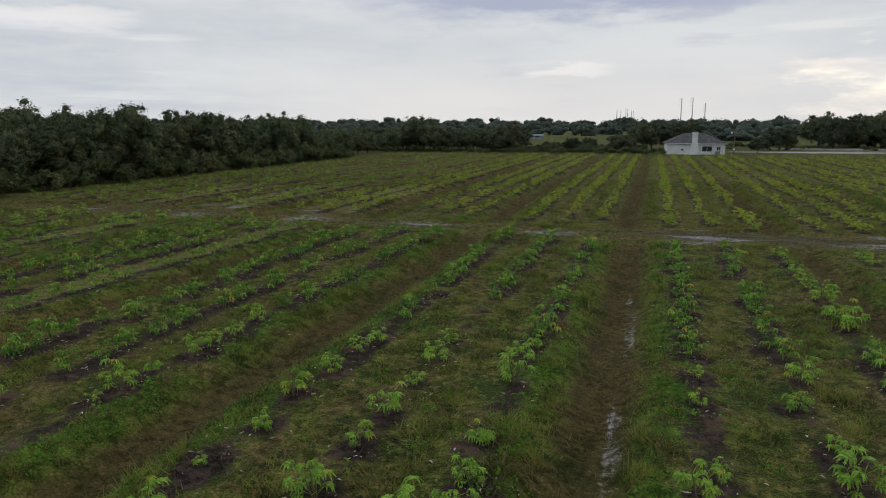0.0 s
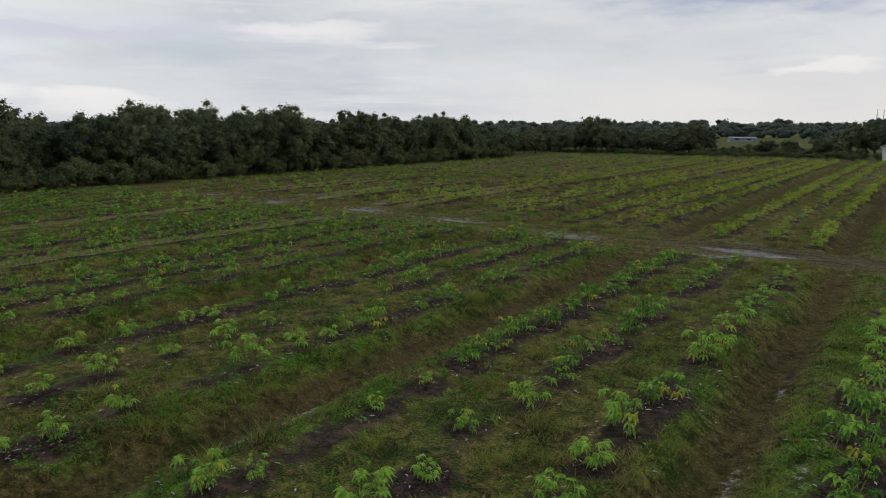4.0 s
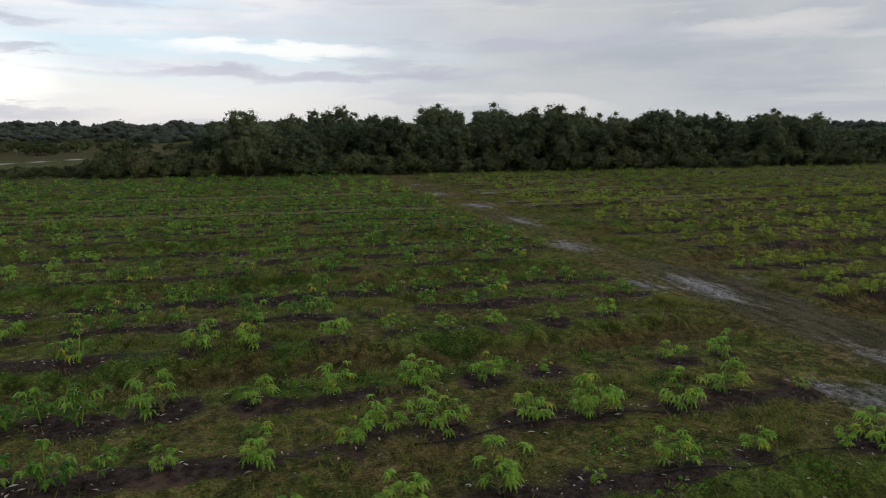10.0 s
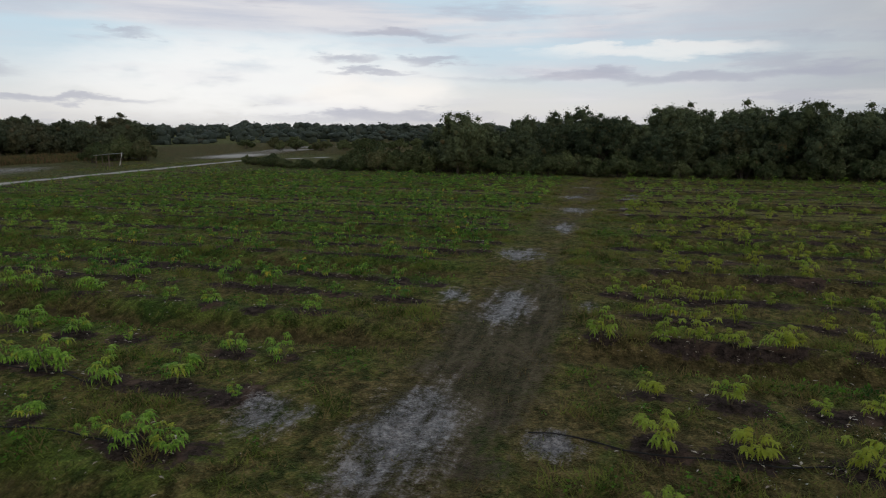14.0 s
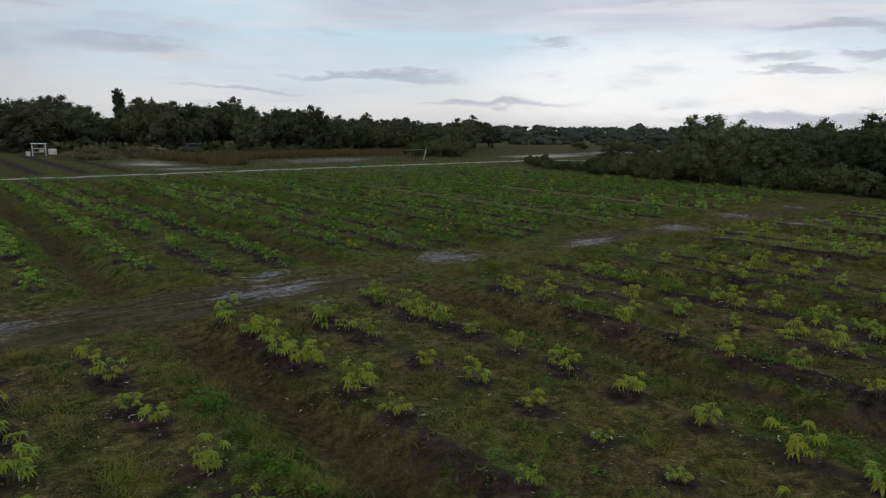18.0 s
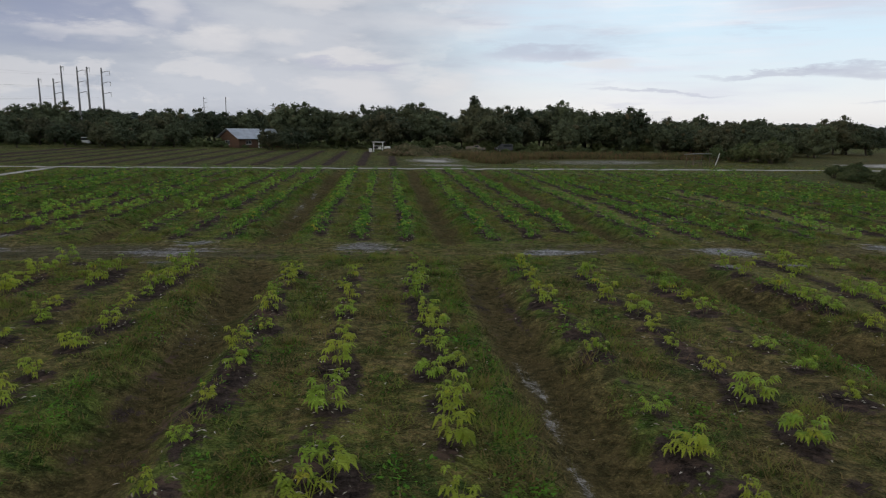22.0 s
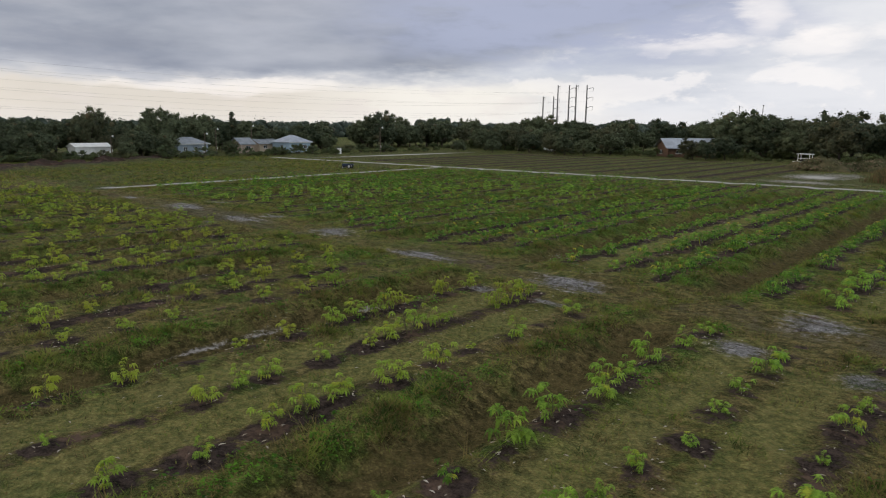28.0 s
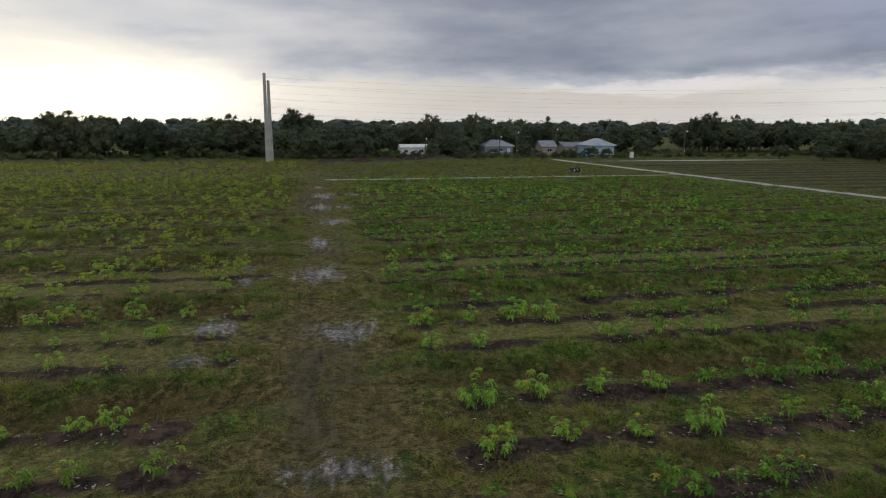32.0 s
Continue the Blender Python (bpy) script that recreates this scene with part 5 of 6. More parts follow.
    for ring, cnt, h, leaves in ((300, 200, 9.0, 60000), (430, 260, 14.0, 70000), (700, 260, 20, 55000), (1400, 260, 31, 40000)):
        blobs = []
        wide = 2 * math.pi * ring / cnt
        for i in range(cnt):
            a = 2 * math.pi * (i + r.random()) / cnt
            rad = ring * r.uniform(0.88, 1.2)
            x, y = -10 + rad * math.cos(a), 50 + rad * math.sin(a)
            if ring == 300 and ((x > 40 and y < 60) or (abs(x + 45) < 45 and y > 60)):
                continue
            top = h * (0.72 + 0.36 * r.random() ** 2)
            for k in range(13):
                f = r.uniform(0.08, 0.58)
                sp = wide * (0.5 - 0.45 * f)
                blobs.append((x + r.normal(0, 1) * sp, y + r.normal(0, 1) * sp, top * f, wide * r.uniform(0.20, 0.34), top * r.uniform(0.14, 0.24)))
            for k in range(22):
                dx, dy = r.normal(0, 0.30, 2)
                lift = math.sqrt(max(0.0, 1 - (dx * dx + dy * dy) / 0.40))
                blobs.append((x + dx * wide, y + dy * wide, top * (0.18 + 0.50 * lift * r.uniform(0.85, 1.12)), wide * r.uniform(0.09, 0.15), min(wide * 0.13, top * r.uniform(0.10, 0.18))))
            blobs.append((x, y, top * 0.2, wide * 0.62, top * 0.5))
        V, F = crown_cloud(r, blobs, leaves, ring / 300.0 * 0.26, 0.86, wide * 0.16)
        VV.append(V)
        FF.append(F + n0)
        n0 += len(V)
    tagged(new("far_woods", fast_mesh("far_woods", np.vstack(VV), np.vstack(FF), M_HAZED_FAR_LEAF)), "hazy dark woods along the horizon", "woods", kind="stuff")


build_woods()


# ---- buildings ----
M_WHITE = worn("white_paint", (0.80, 0.80, 0.79), (0.66, 0.66, 0.64), 0.8, 0.7, 0.3, 0, 0.1, 18.0)
M_BLUEGREY = worn("blue_grey_paint", (0.30, 0.36, 0.42), (0.24, 0.29, 0.34), 0.8, 0.75)
M_TAN = worn("tan_stucco", (0.52, 0.42, 0.32), (0.42, 0.34, 0.26), 0.8, 0.9)
M_PEACH = worn("peach_stucco", (0.44, 0.34, 0.28), (0.36, 0.29, 0.24), 0.8, 0.9)
M_LTBLUE = worn("pale_blue_siding", (0.42, 0.55, 0.66), (0.36, 0.47, 0.57), 0.8, 0.7)
M_SHINGLE = worn("dark_shingle", (0.075, 0.075, 0.08), (0.13, 0.13, 0.135), 1.2, 0.95, 0.2, 0, 0.6, 9.0)
M_METAL_ROOF = worn("metal_roof", (0.52, 0.56, 0.62), (0.40, 0.43, 0.48), 0.6, 0.42, 0.5, 0.55, 0.1, 8.0)
M_GREYROOF = worn("grey_roof", (0.30, 0.32, 0.35), (0.22, 0.24, 0.27), 0.9, 0.8)
M_BARNWOOD = worn("barn_wood", (0.15, 0.085, 0.055), (0.10, 0.065, 0.048), 1.4, 0.9, 0.2, 0, 0.5, 12.0)
M_TRIM = worn("trim_paint", (0.72, 0.72, 0.70), (0.58, 0.58, 0.56), 2.0, 0.6)
M_CONCRETE = worn("concrete", (0.46, 0.44, 0.40), (0.34, 0.32, 0.29), 0.5, 0.9, 0.3, 0, 0.4, 7.0)
M_STEEL = worn("weathered_steel", (0.30, 0.30, 0.30), (0.21, 0.20, 0.20), 0.35, 0.7, 0.4, 0.3, 0.2, 5.0)
M_POLEWOOD = worn("pole_wood", (0.20, 0.16, 0.12), (0.13, 0.10, 0.08), 0.8, 0.9, 0.2, 0, 0.5, 11.0)
M_WIRE = worn("wire", (0.16, 0.16, 0.17), (0.24, 0.24, 0.24), 1.0, 0.6)
M_RUBBER = worn("rubber", (0.020, 0.020, 0.021), (0.045, 0.042, 0.040), 3.0, 0.9)
M_BLUEPAINT = worn("tractor_blue", (0.020, 0.045, 0.105), (0.018, 0.034, 0.075), 2.0, 0.4, 0.5)
M_TARP = worn("blue_tarp", (0.05, 0.24, 0.58), (0.05, 0.20, 0.48), 1.2, 0.5)
M_DARK = worn("dark_plastic", (0.03, 0.03, 0.03), (0.05, 0.05, 0.05), 3.0, 0.6)
M_MOUND = worn("brush_mound", (0.055, 0.056, 0.028), (0.12, 0.10, 0.055), 0.5, 1.0, 0.1, 0, 1.0, 4.0)
M_DUG = worn("dug_soil", (0.034, 0.024, 0.019), (0.085, 0.052, 0.040), 0.7, 1.0, 0.1, 0, 1.0, 5.0)
M_DUSTY = worn("dusty_paint", (0.24, 0.21, 0.17), (0.17, 0.15, 0.12), 1.0, 0.6)
M_DARKPAINT = worn("dark_car_paint", (0.045, 0.048, 0.055), (0.07, 0.07, 0.075), 1.0, 0.4, 0.5)
M_LAMP = worn("lamp_glass", (0.8, 0.8, 0.78), (0.7, 0.7, 0.7), 2.0, 0.3)


def glass():
    m, n, b = surface("window_glass", 0.06, 0.5)
    p = n.add("ShaderNodeTexCoord").outputs["Object"]
    n.put(b.inputs["Base Color"], n.mix(n.noise(p, 1.5), (0.020, 0.023, 0.026), (0.045, 0.050, 0.055)))
    return m


M_GLASS = glass()


def wall_mesh(width, high, thick, holes):
    """A wall along +x from the origin, thick towards +y, with rectangular holes (x0, x1, z0, z1) right through."""
    bm = bmesh.new()
    x = 0.0
    for x0, x1, z0, z1 in sorted(holes):
        if x0 > x:
            box(bm, (x, 0, 0), (x0, thick, high))
        if z0 > 0.01:
            box(bm, (x0, 0, 0), (x1, thick, z0))
        if z1 < high:
            box(bm, (x0, 0, z1), (x1, thick, high))
        x = x1
    if x < width:
        box(bm, (x, 0, 0), (width, thick, high))
    return bm


def window_in(wall, x0, x1, z0, z1, thick):
    """A framed two-light window set back in its hole, with a sill."""
    f = 0.07
    bm = bmesh.new()
    box(bm, (x0, 0.03, z0), (x0 + f, thick - 0.03, z1))
    box(bm, (x1 - f, 0.03, z0), (x1, thick - 0.03, z1))
    box(bm, (x0 + f, 0.03, z0), (x1 - f, thick - 0.03, z0 + f))
    box(bm, (x0 + f, 0.03, z1 - f), (x1 - f, thick - 0.03, z1))
    xm = (x0 + x1) / 2
    box(bm, (xm - 0.03, 0.04, z0 + f), (xm + 0.03, thick - 0.04, z1 - f))
    part("window_frame", bm, M_TRIM, wall)
    for a, b in ((x0 + f, xm - 0.03), (xm + 0.03, x1 - f)):
        part("window_pane", boxed((a, thick * 0.5, z0 + f), (b, thick * 0.5 + 0.012, z1 - f)), M_GLASS, wall)
    part("window_sill", boxed((x0 - 0.06, -0.07, z0 - 0.06), (x1 + 0.06, 0.02, z0 - 0.003), 0.01), M_TRIM, wall)


def door_in(wall, x0, x1, z1, thick, material):
    part("door_panel", boxed((x0 + 0.04, 0.06, 0.02), (x1 - 0.04, 0.11, z1 - 0.04), 0.008), material, wall, "white house door")
    bm = box(bmesh.new(), (x0, 0.02, 0), (x0 + 0.04, thick - 0.02, z1))
    box(bm, (x1 - 0.04, 0.02, 0), (x1, thick - 0.02, z1))
    box(bm, (x0 + 0.04, 0.02, z1 - 0.04), (x1 - 0.04, thick - 0.02, z1))
    part("door_frame", bm, M_TRIM, wall)
    part("door_handle", tubed((x1 - 0.14, -0.01, 1.0), (x1 - 0.14, 0.07, 1.0), 0.03, 0.03, 8), M_STEEL, wall)


def hip_roof(w, d, rise, over, ridge):
    x0, x1, y0, y1 = -over, w + over, -over, d + over
    a, b = (w - ridge) / 2, (w + ridge) / 2
    t = 0.18
    P = [(x0, y0, 0), (x1, y0, 0), (x1, y1, 0), (x0, y1, 0), (a, d / 2, rise), (b, d / 2, rise),
         (x0, y0, -t), (x1, y0, -t), (x1, y1, -t), (x0, y1, -t)]
    return solid(P, [(0, 1, 5, 4), (1, 2, 5), (2, 3, 4, 5), (3, 0, 4), (6, 7, 1, 0), (7, 8, 2, 1), (8, 9, 3, 2), (9, 6, 0, 3), (9, 8, 7, 6)])


def gable_slab(w, d, rise, over, side):
    """One half of a gable roof; the ridge runs along x at the middle of the depth."""
    y0, y1 = (-over, d / 2) if side == 0 else (d + over, d / 2)
    e = rise * (over / (d / 2))
    t = 0.12
    P = [(-over, y0, -e), (w + over, y0, -e), (w + over, y1, rise), (-over, y1, rise)]
    P += [(x, y, z + t) for x, y, z in P]
    return solid(P, [(0, 1, 2, 3), (4, 5, 6, 7), (0, 1, 5, 4), (1, 2, 6, 5), (2, 3, 7, 6), (3, 0, 4, 7)])


def seams(w, d, rise, over, side, pitch=0.6):
    bm = bmesh.new()
    y0, y1 = (-over, d / 2) if side == 0 else (d + over, d / 2)
    e = rise * (over / (d / 2))
    x = -over + 0.05
    while x < w + over:
        tube(bm, (x, y0, -e + 0.135), (x, y1, rise + 0.135), 0.025, 0.025, 4)
        x += pitch
    return bm


def house(name, at, yaw, w, d, h, rise, roof, wall_mat, roof_mat, front, sides, label, category="house", over=0.5, ridge=None):
    """front: (kind, x0, x1, z0, z1) along the face that looks to local -y; sides: the same for the two ends."""
    z = float(ground_z(at[0], at[1]))
    top = empty(name, pose(at[0], at[1], z, 0, 0, yaw), label, category)
    t = 0.2
    plans = ((0, 0, 0, w, front), (w, t, 90, d - 2 * t, sides), (w, d, 180, w, ()), (0, d - t, 270, d - 2 * t, sides))
    for x, y, turn, length, holes in plans:
        cut = [q[1:] for q in holes]
        wl = part("wall", wall_mesh(length, h, t, cut), wall_mat, top)
        wl.matrix_basis = pose(x, y, -0.02, 0, 0, turn)
        for q in holes:
            if q[0] == "window":
                window_in(wl, *q[1:], t)
            elif q[0] == "door":
                door_in(wl, q[1], q[2], q[4], t, M_WHITE)
    part("floor", boxed((t, t, -0.05), (w - t, d - t, 0.08)), M_CONCRETE, top)
    if roof == "hip":
        r = part("roof", hip_roof(w, d, rise, over, ridge if ridge is not None else max(0.6, w - d)), roof_mat, top)
        r.matrix_basis = pose(0, 0, h + 0.17)
        bm = bmesh.new()
        for lo, hi in (((-over - 0.05, -over - 0.05, -0.03), (w + over + 0.05, -over - 0.003, 0.16)), ((-over - 0.05, d + over + 0.003, -0.03), (w + over + 0.05, d + over + 0.05, 0.16))):
            box(bm, lo, hi)
        g = part("gutter", bm, M_TRIM, top)
        g.matrix_basis = pose(0, 0, h)
    else:
        for side in (0, 1):
            r = part("roof", gable_slab(w, d, rise, over, side), roof_mat, top)
            r.matrix_basis = pose(0, 0, h + 0.004)
            part("roof_seam", seams(w, d, rise, over, side), roof_mat, r)
        for x in (0.0, w - t):
            bm = solid([(x, 0, h), (x + t, 0, h), (x + t, d, h), (x, d, h), (x, d / 2, h + rise - 0.02), (x + t, d / 2, h + rise - 0.02)],
                       [(0, 1, 2, 3), (0, 1, 5, 4), (1, 2, 5), (2, 3, 4, 5), (3, 0, 4)])
            part("gable", bm, wall_mat, top)
    return top


def build_houses():
    hs = house("white_house", (4.0, 173.8), 4, 13.6, 9.5, 2.6, 2.5, "hip", M_WHITE, M_SHINGLE,
               (("window", 8.2, 10.6, 0.75, 2.1), ("window", 11.6, 12.6, 1.0, 2.0), ("window", 3.2, 3.9, 0.9, 1.5)), (("window", 3.0, 4.2, 0.9, 2.0),),
               "white single-storey house with dark hipped roof beside the field", ridge=5.0)
    bm = box(bmesh.new(), (5.5, -0.75, -0.1), (7.3, -0.004, 2.7))
    box(bm, (5.8, -0.62, 2.7), (7.0, 0.25, 5.3))
    ch = part("chimney", bm, M_WHITE, hs, "broad white chimney")
    part("chimney_cap", boxed((5.65, -0.75, 5.304), (7.15, 0.4, 5.5), 0.03), M_TRIM, ch)
    part("air_conditioner", boxed((11.2, -1.3, 0), (12.3, -0.3, 0.9), 0.05), M_STEEL, hs)
    # homes beyond the east hedge
    house("trailer_home", (111.0, 23.4), -87, 7.4, 4.2, 2.3, 0.7, "gable", M_WHITE, M_WHITE,
          (("window", 0.9, 1.9, 0.9, 1.7), ("door", 2.9, 3.8, 0, 2.0), ("window", 5.0, 6.2, 0.9, 1.7)), (),
          "long white trailer home with shallow roof behind the hedge", "trailer home", 0.25)
    house("grey_house", (114.5, -0.8), -88, 8.0, 6.4, 2.5, 1.6, "hip", M_BLUEGREY, M_GREYROOF,
          (("window", 1.4, 2.4, 0.9, 1.9), ("door", 6.4, 7.3, 0, 2.05), ("window", 4.2, 5.2, 1.0, 1.9)), (("window", 3.0, 4.2, 0.9, 1.9),),
          "blue-grey house with grey hipped roof and white door", over=0.45, ridge=2.6)
    house("peach_house", (113, -17), -86, 4.0, 5.0, 2.5, 1.4, "gable", M_PEACH, M_GREYROOF, (("window", 1.5, 3.0, 0.9, 1.9),), (), "peach stuccoed house seen between trees")
    house("tan_house", (118, -25.5), -84, 6.6, 5.6, 2.3, 1.1, "gable", M_TAN, M_GREYROOF, (("window", 1.4, 2.6, 0.9, 1.8), ("window", 4.4, 5.6, 0.9, 1.8)), (), "low tan stuccoed house with grey roof")
    house("pale_blue_house", (111.0, -30.6), -82, 7.8, 7.0, 2.6, 1.9, "hip", M_LTBLUE, M_METAL_ROOF,
               (("window", 1.4, 2.6, 0.9, 1.9), ("window", 5.2, 6.4, 0.9, 1.9)), (("window", 3.0, 4.2, 0.9, 1.9),), "pale blue house with light metal hipped roof", ridge=1.2)
    bm = solid([(0, 0, 0), (3.2, 0, 0), (3.2, 3, 0), (0, 3, 0), (0.3, 1.4, 1.9), (2.7, 1.6, 1.5)], [(0, 1, 5, 4), (1, 2, 5), (2, 3, 4, 5), (3, 0, 4), (0, 1, 2, 3)])
    tp = empty("blue_tarpaulin", pose(108.5, -27.0, float(ground_z(108.5, -27.0)), 0, 0, -90), "blue tarpaulin tied over a heap beside the house", "tarpaulin")
    tp.scale = (0.65, 0.65, 0.65)
    part("sheet", bm, M_TARP, tp)
    for x, y in ((0, 0), (3.2, 0), (3.2, 3), (0, 3)):
        part("peg", tubed((x, y, -0.2), (x, y, 0.25), 0.03, 0.03, 6), M_STEEL, tp)
    # barn in the south
    house("wooden_barn", (30.3, -92.0), 222, 13.0, 10.0, 2.6, 2.2, "gable", M_BARNWOOD, M_METAL_ROOF, (("window", 2.0, 3.6, 1.0, 1.9), ("door", 5.6, 6.7, 0, 2.1), ("window", 8.6, 10.4, 1.0, 1.9)), (("window", 3.0, 5.2, 0.8, 1.9),),
          "brown wooden barn with shiny metal roof at the wood's edge", "barn", 0.7)
    house("far_white_building", (14, 420), 0, 12.0, 8.0, 3.6, 1.0, "gable", M_WHITE, M_WHITE, (("window", 2, 4, 1, 2.2), ("window", 7, 9, 1, 2.2)), (), "low white building far off beyond the trees", "building")
    house("far_grey_house", (-64, 330), 20, 11.0, 8.0, 1.9, 0.5, "gable", M_BLUEGREY, M_GREYROOF, (("window", 2, 4, 0.9, 1.9), ("window", 7, 9, 0.9, 1.9)), (), "far low grey house with grey roof among trees", "house")


build_houses()


# ---- poles and wires ----
def steel_pole(at, high, arms, yaw, label, group, r0=0.42):
    z = float(ground_z(at[0], at[1]))
    top = empty("transmission_pole", pose(at[0], at[1], z, 0, 0, yaw), label, "power pole", group)
    part("shaft", tubed((0, 0, -0.5), (0, 0, high), r0, r0 * 0.5, 12), M_STEEL, top)
    part("base_collar", tubed((0, 0, -0.1), (0, 0, 0.35), r0 * 1.35, r0 * 1.3, 12), M_CONCRETE, top)
    for i in range(3 if arms else 1):
        za = high - 1.0 - 3.2 * i if arms else high - 0.3
        ln = 2.4 if arms else 0.8
        bm = tube(bmesh.new(), (0, 0, za - 0.5), (-ln * 0.6, 0, za), 0.10, 0.08, 6)
        tube(bm, (-ln * 0.6, 0, za), (-ln, 0, za + 0.05), 0.08, 0.06, 6)
        arm = part("crossarm", bm, M_STEEL, top)
        part("insulator", tubed((-ln + 0.1, 0, za), (-ln + 0.1, 0, za - 1.2), 0.09, 0.07, 8), M_TRIM, arm)
    return top


def ribbon_tube(pts, r, sides):
    """One closed tube along a line of points."""
    bm = bmesh.new()
    rings = []
    for i, p in enumerate(pts):
        d = (pts[min(i + 1, len(pts) - 1)] - pts[max(i - 1, 0)]).normalized()
        u = d.cross(Vector((0, 0, 1))).normalized()
        v = u.cross(d)
        rings.append([bm.verts.new(p + (u * math.cos(6.2832 * k / sides) + v * math.sin(6.2832 * k / sides)) * r) for k in range(sides)])
    for A, B in zip(rings, rings[1:]):
        for k in range(sides):
            bm.faces.new((A[k], A[(k + 1) % sides], B[(k + 1) % sides], B[k]))
    bm.faces.new(rings[0][::-1])
    bm.faces.new(rings[-1])
    return bm


def wire(a, b, sag, label="thin dark overhead power line cable"):
    n = 20
    pts = []
    for i in range(n + 1):
        f = i / n
        p = Vector(a).lerp(Vector(b), f)
        p.z -= sag * 4 * f * (1 - f)
        pts.append(p)
    bm = ribbon_tube(pts, 0.009, 4)
    me = bpy.data.meshes.new("power_line")
    bm.to_mesh(me)
    bm.free()
    me.materials.append(M_WIRE)
    tagged(new("power_line", me), label, "cable", "overhead power lines")


def build_poles():
    south = ((98.6, -134, 18.6, False), (95.0, -135.5, 18.7, True), (90.6, -131.5, 22.3, False), (86.2, -132, 22.2, True), (83.3, -132, 22.3, False), (79.3, -132.5, 22.1, True))
    for x, y, h, arms in south:
        steel_pole((x, y), h, arms, 10, "tall grey steel transmission pole" + (" with three bracket arms" if arms else " without arms"), "transmission poles in the south", 0.40)
    for x, y, h in ((88.0, 56.3, 19.2), (91.5, 55.75, 17.9)):
        z = float(ground_z(x, y))
        top = empty("concrete_pole", pose(x, y, z), "tall square tapered concrete power pole at the end of the track", "power pole", "concrete poles at the track's end")
        bm = solid([(sx * 0.48, sy * 0.48, -0.5) for sx, sy in ((-1, -1), (1, -1), (1, 1), (-1, 1))] + [(sx * 0.30, sy * 0.30, h) for sx, sy in ((-1, -1), (1, -1), (1, 1), (-1, 1))],
                   [(3, 2, 1, 0), (4, 5, 6, 7), (0, 1, 5, 4), (1, 2, 6, 5), (2, 3, 7, 6), (3, 0, 4, 7)])
        bmesh.ops.bevel(bm, geom=list(bm.edges), offset=0.05, segments=1, affect="EDGES")
        part("shaft", bm, M_CONCRETE, top)
        part("cap", boxed((-0.27, -0.27, h + 0.003), (0.27, 0.27, h + 0.06), 0.01), M_STEEL, top)
        for zz in (h - 0.8, h - 4.0, h - 7.2):
            part("bracket", boxed((0.28, -0.06, zz - 0.1), (0.75, 0.06, zz + 0.1), 0.02), M_STEEL, top)
    for i, (xs, xn) in enumerate(((79.3, 88.8), (86.2, 92.3), (95.0, 92.3))):
        hs = 21.0 if i < 2 else 17.6
        for k in range(3):
            wire((xs - 2.3, -132.3, hs - 1.2 - 3.2 * k), (xn, 56.3 if i == 0 else 55.75, (18.4 if i == 0 else 17.1) - 3.2 * k), 2.6)
    for i, (x, y, h) in enumerate(((127.0, -426, 24.5), (112.0, -430, 24.8))):
        steel_pole((x, y), h, i == 0, 0, "far steel transmission pole above the trees", "far transmission poles", 0.45)
    for i, (x, y, h) in enumerate(((25.5, 720, 34.5), (36.3, 720, 34.3), (48.5, 720, 28.6), (-80.9, 1500, 41.4), (-87.1, 1800, 46.6), (-61.8, 1500, 42.4), (-73.7, 1900, 48.6), (-56.3, 1700, 41.5), (-67.7, 2200, 49.6))):
        steel_pole((x, y), h, i < 3, 0, "far steel transmission pole above the trees", "far transmission poles", 0.55 if y < 1000 else 0.9)


build_poles()


def yard_light(x, y, h, label):
    top = empty("yard_light", pose(x, y, float(ground_z(x, y))), label, "lamp post", "yard lights")
    part("post", tubed((0, 0, -0.3), (0, 0, h), 0.13, 0.09, 8), M_POLEWOOD, top)
    bm = tube(bmesh.new(), (0, 0, h - 0.3), (-0.7, -0.2, h + 0.05), 0.035, 0.03, 6)
    part("arm", bm, M_STEEL, top)
    part("lamp_head", tubed((-0.75, -0.22, h - 0.30), (-0.75, -0.22, h + 0.12), 0.20, 0.13, 10), M_LAMP, top, "pale lamp head")
    part("meter_box", boxed((-0.18, -0.22, 1.3), (0.18, -0.10, 1.9), 0.02), M_TRIM, top)


for q in ((19.2, 171.5, 5.6), (107, 17.5, 4.8), (101.2, -1.1, 5.4), (110, -8.5, 6.4), (116, -22, 7.2), (96, -50.5, 7.0)):
    yard_light(*q, "wooden lamp post with a pale lamp head")


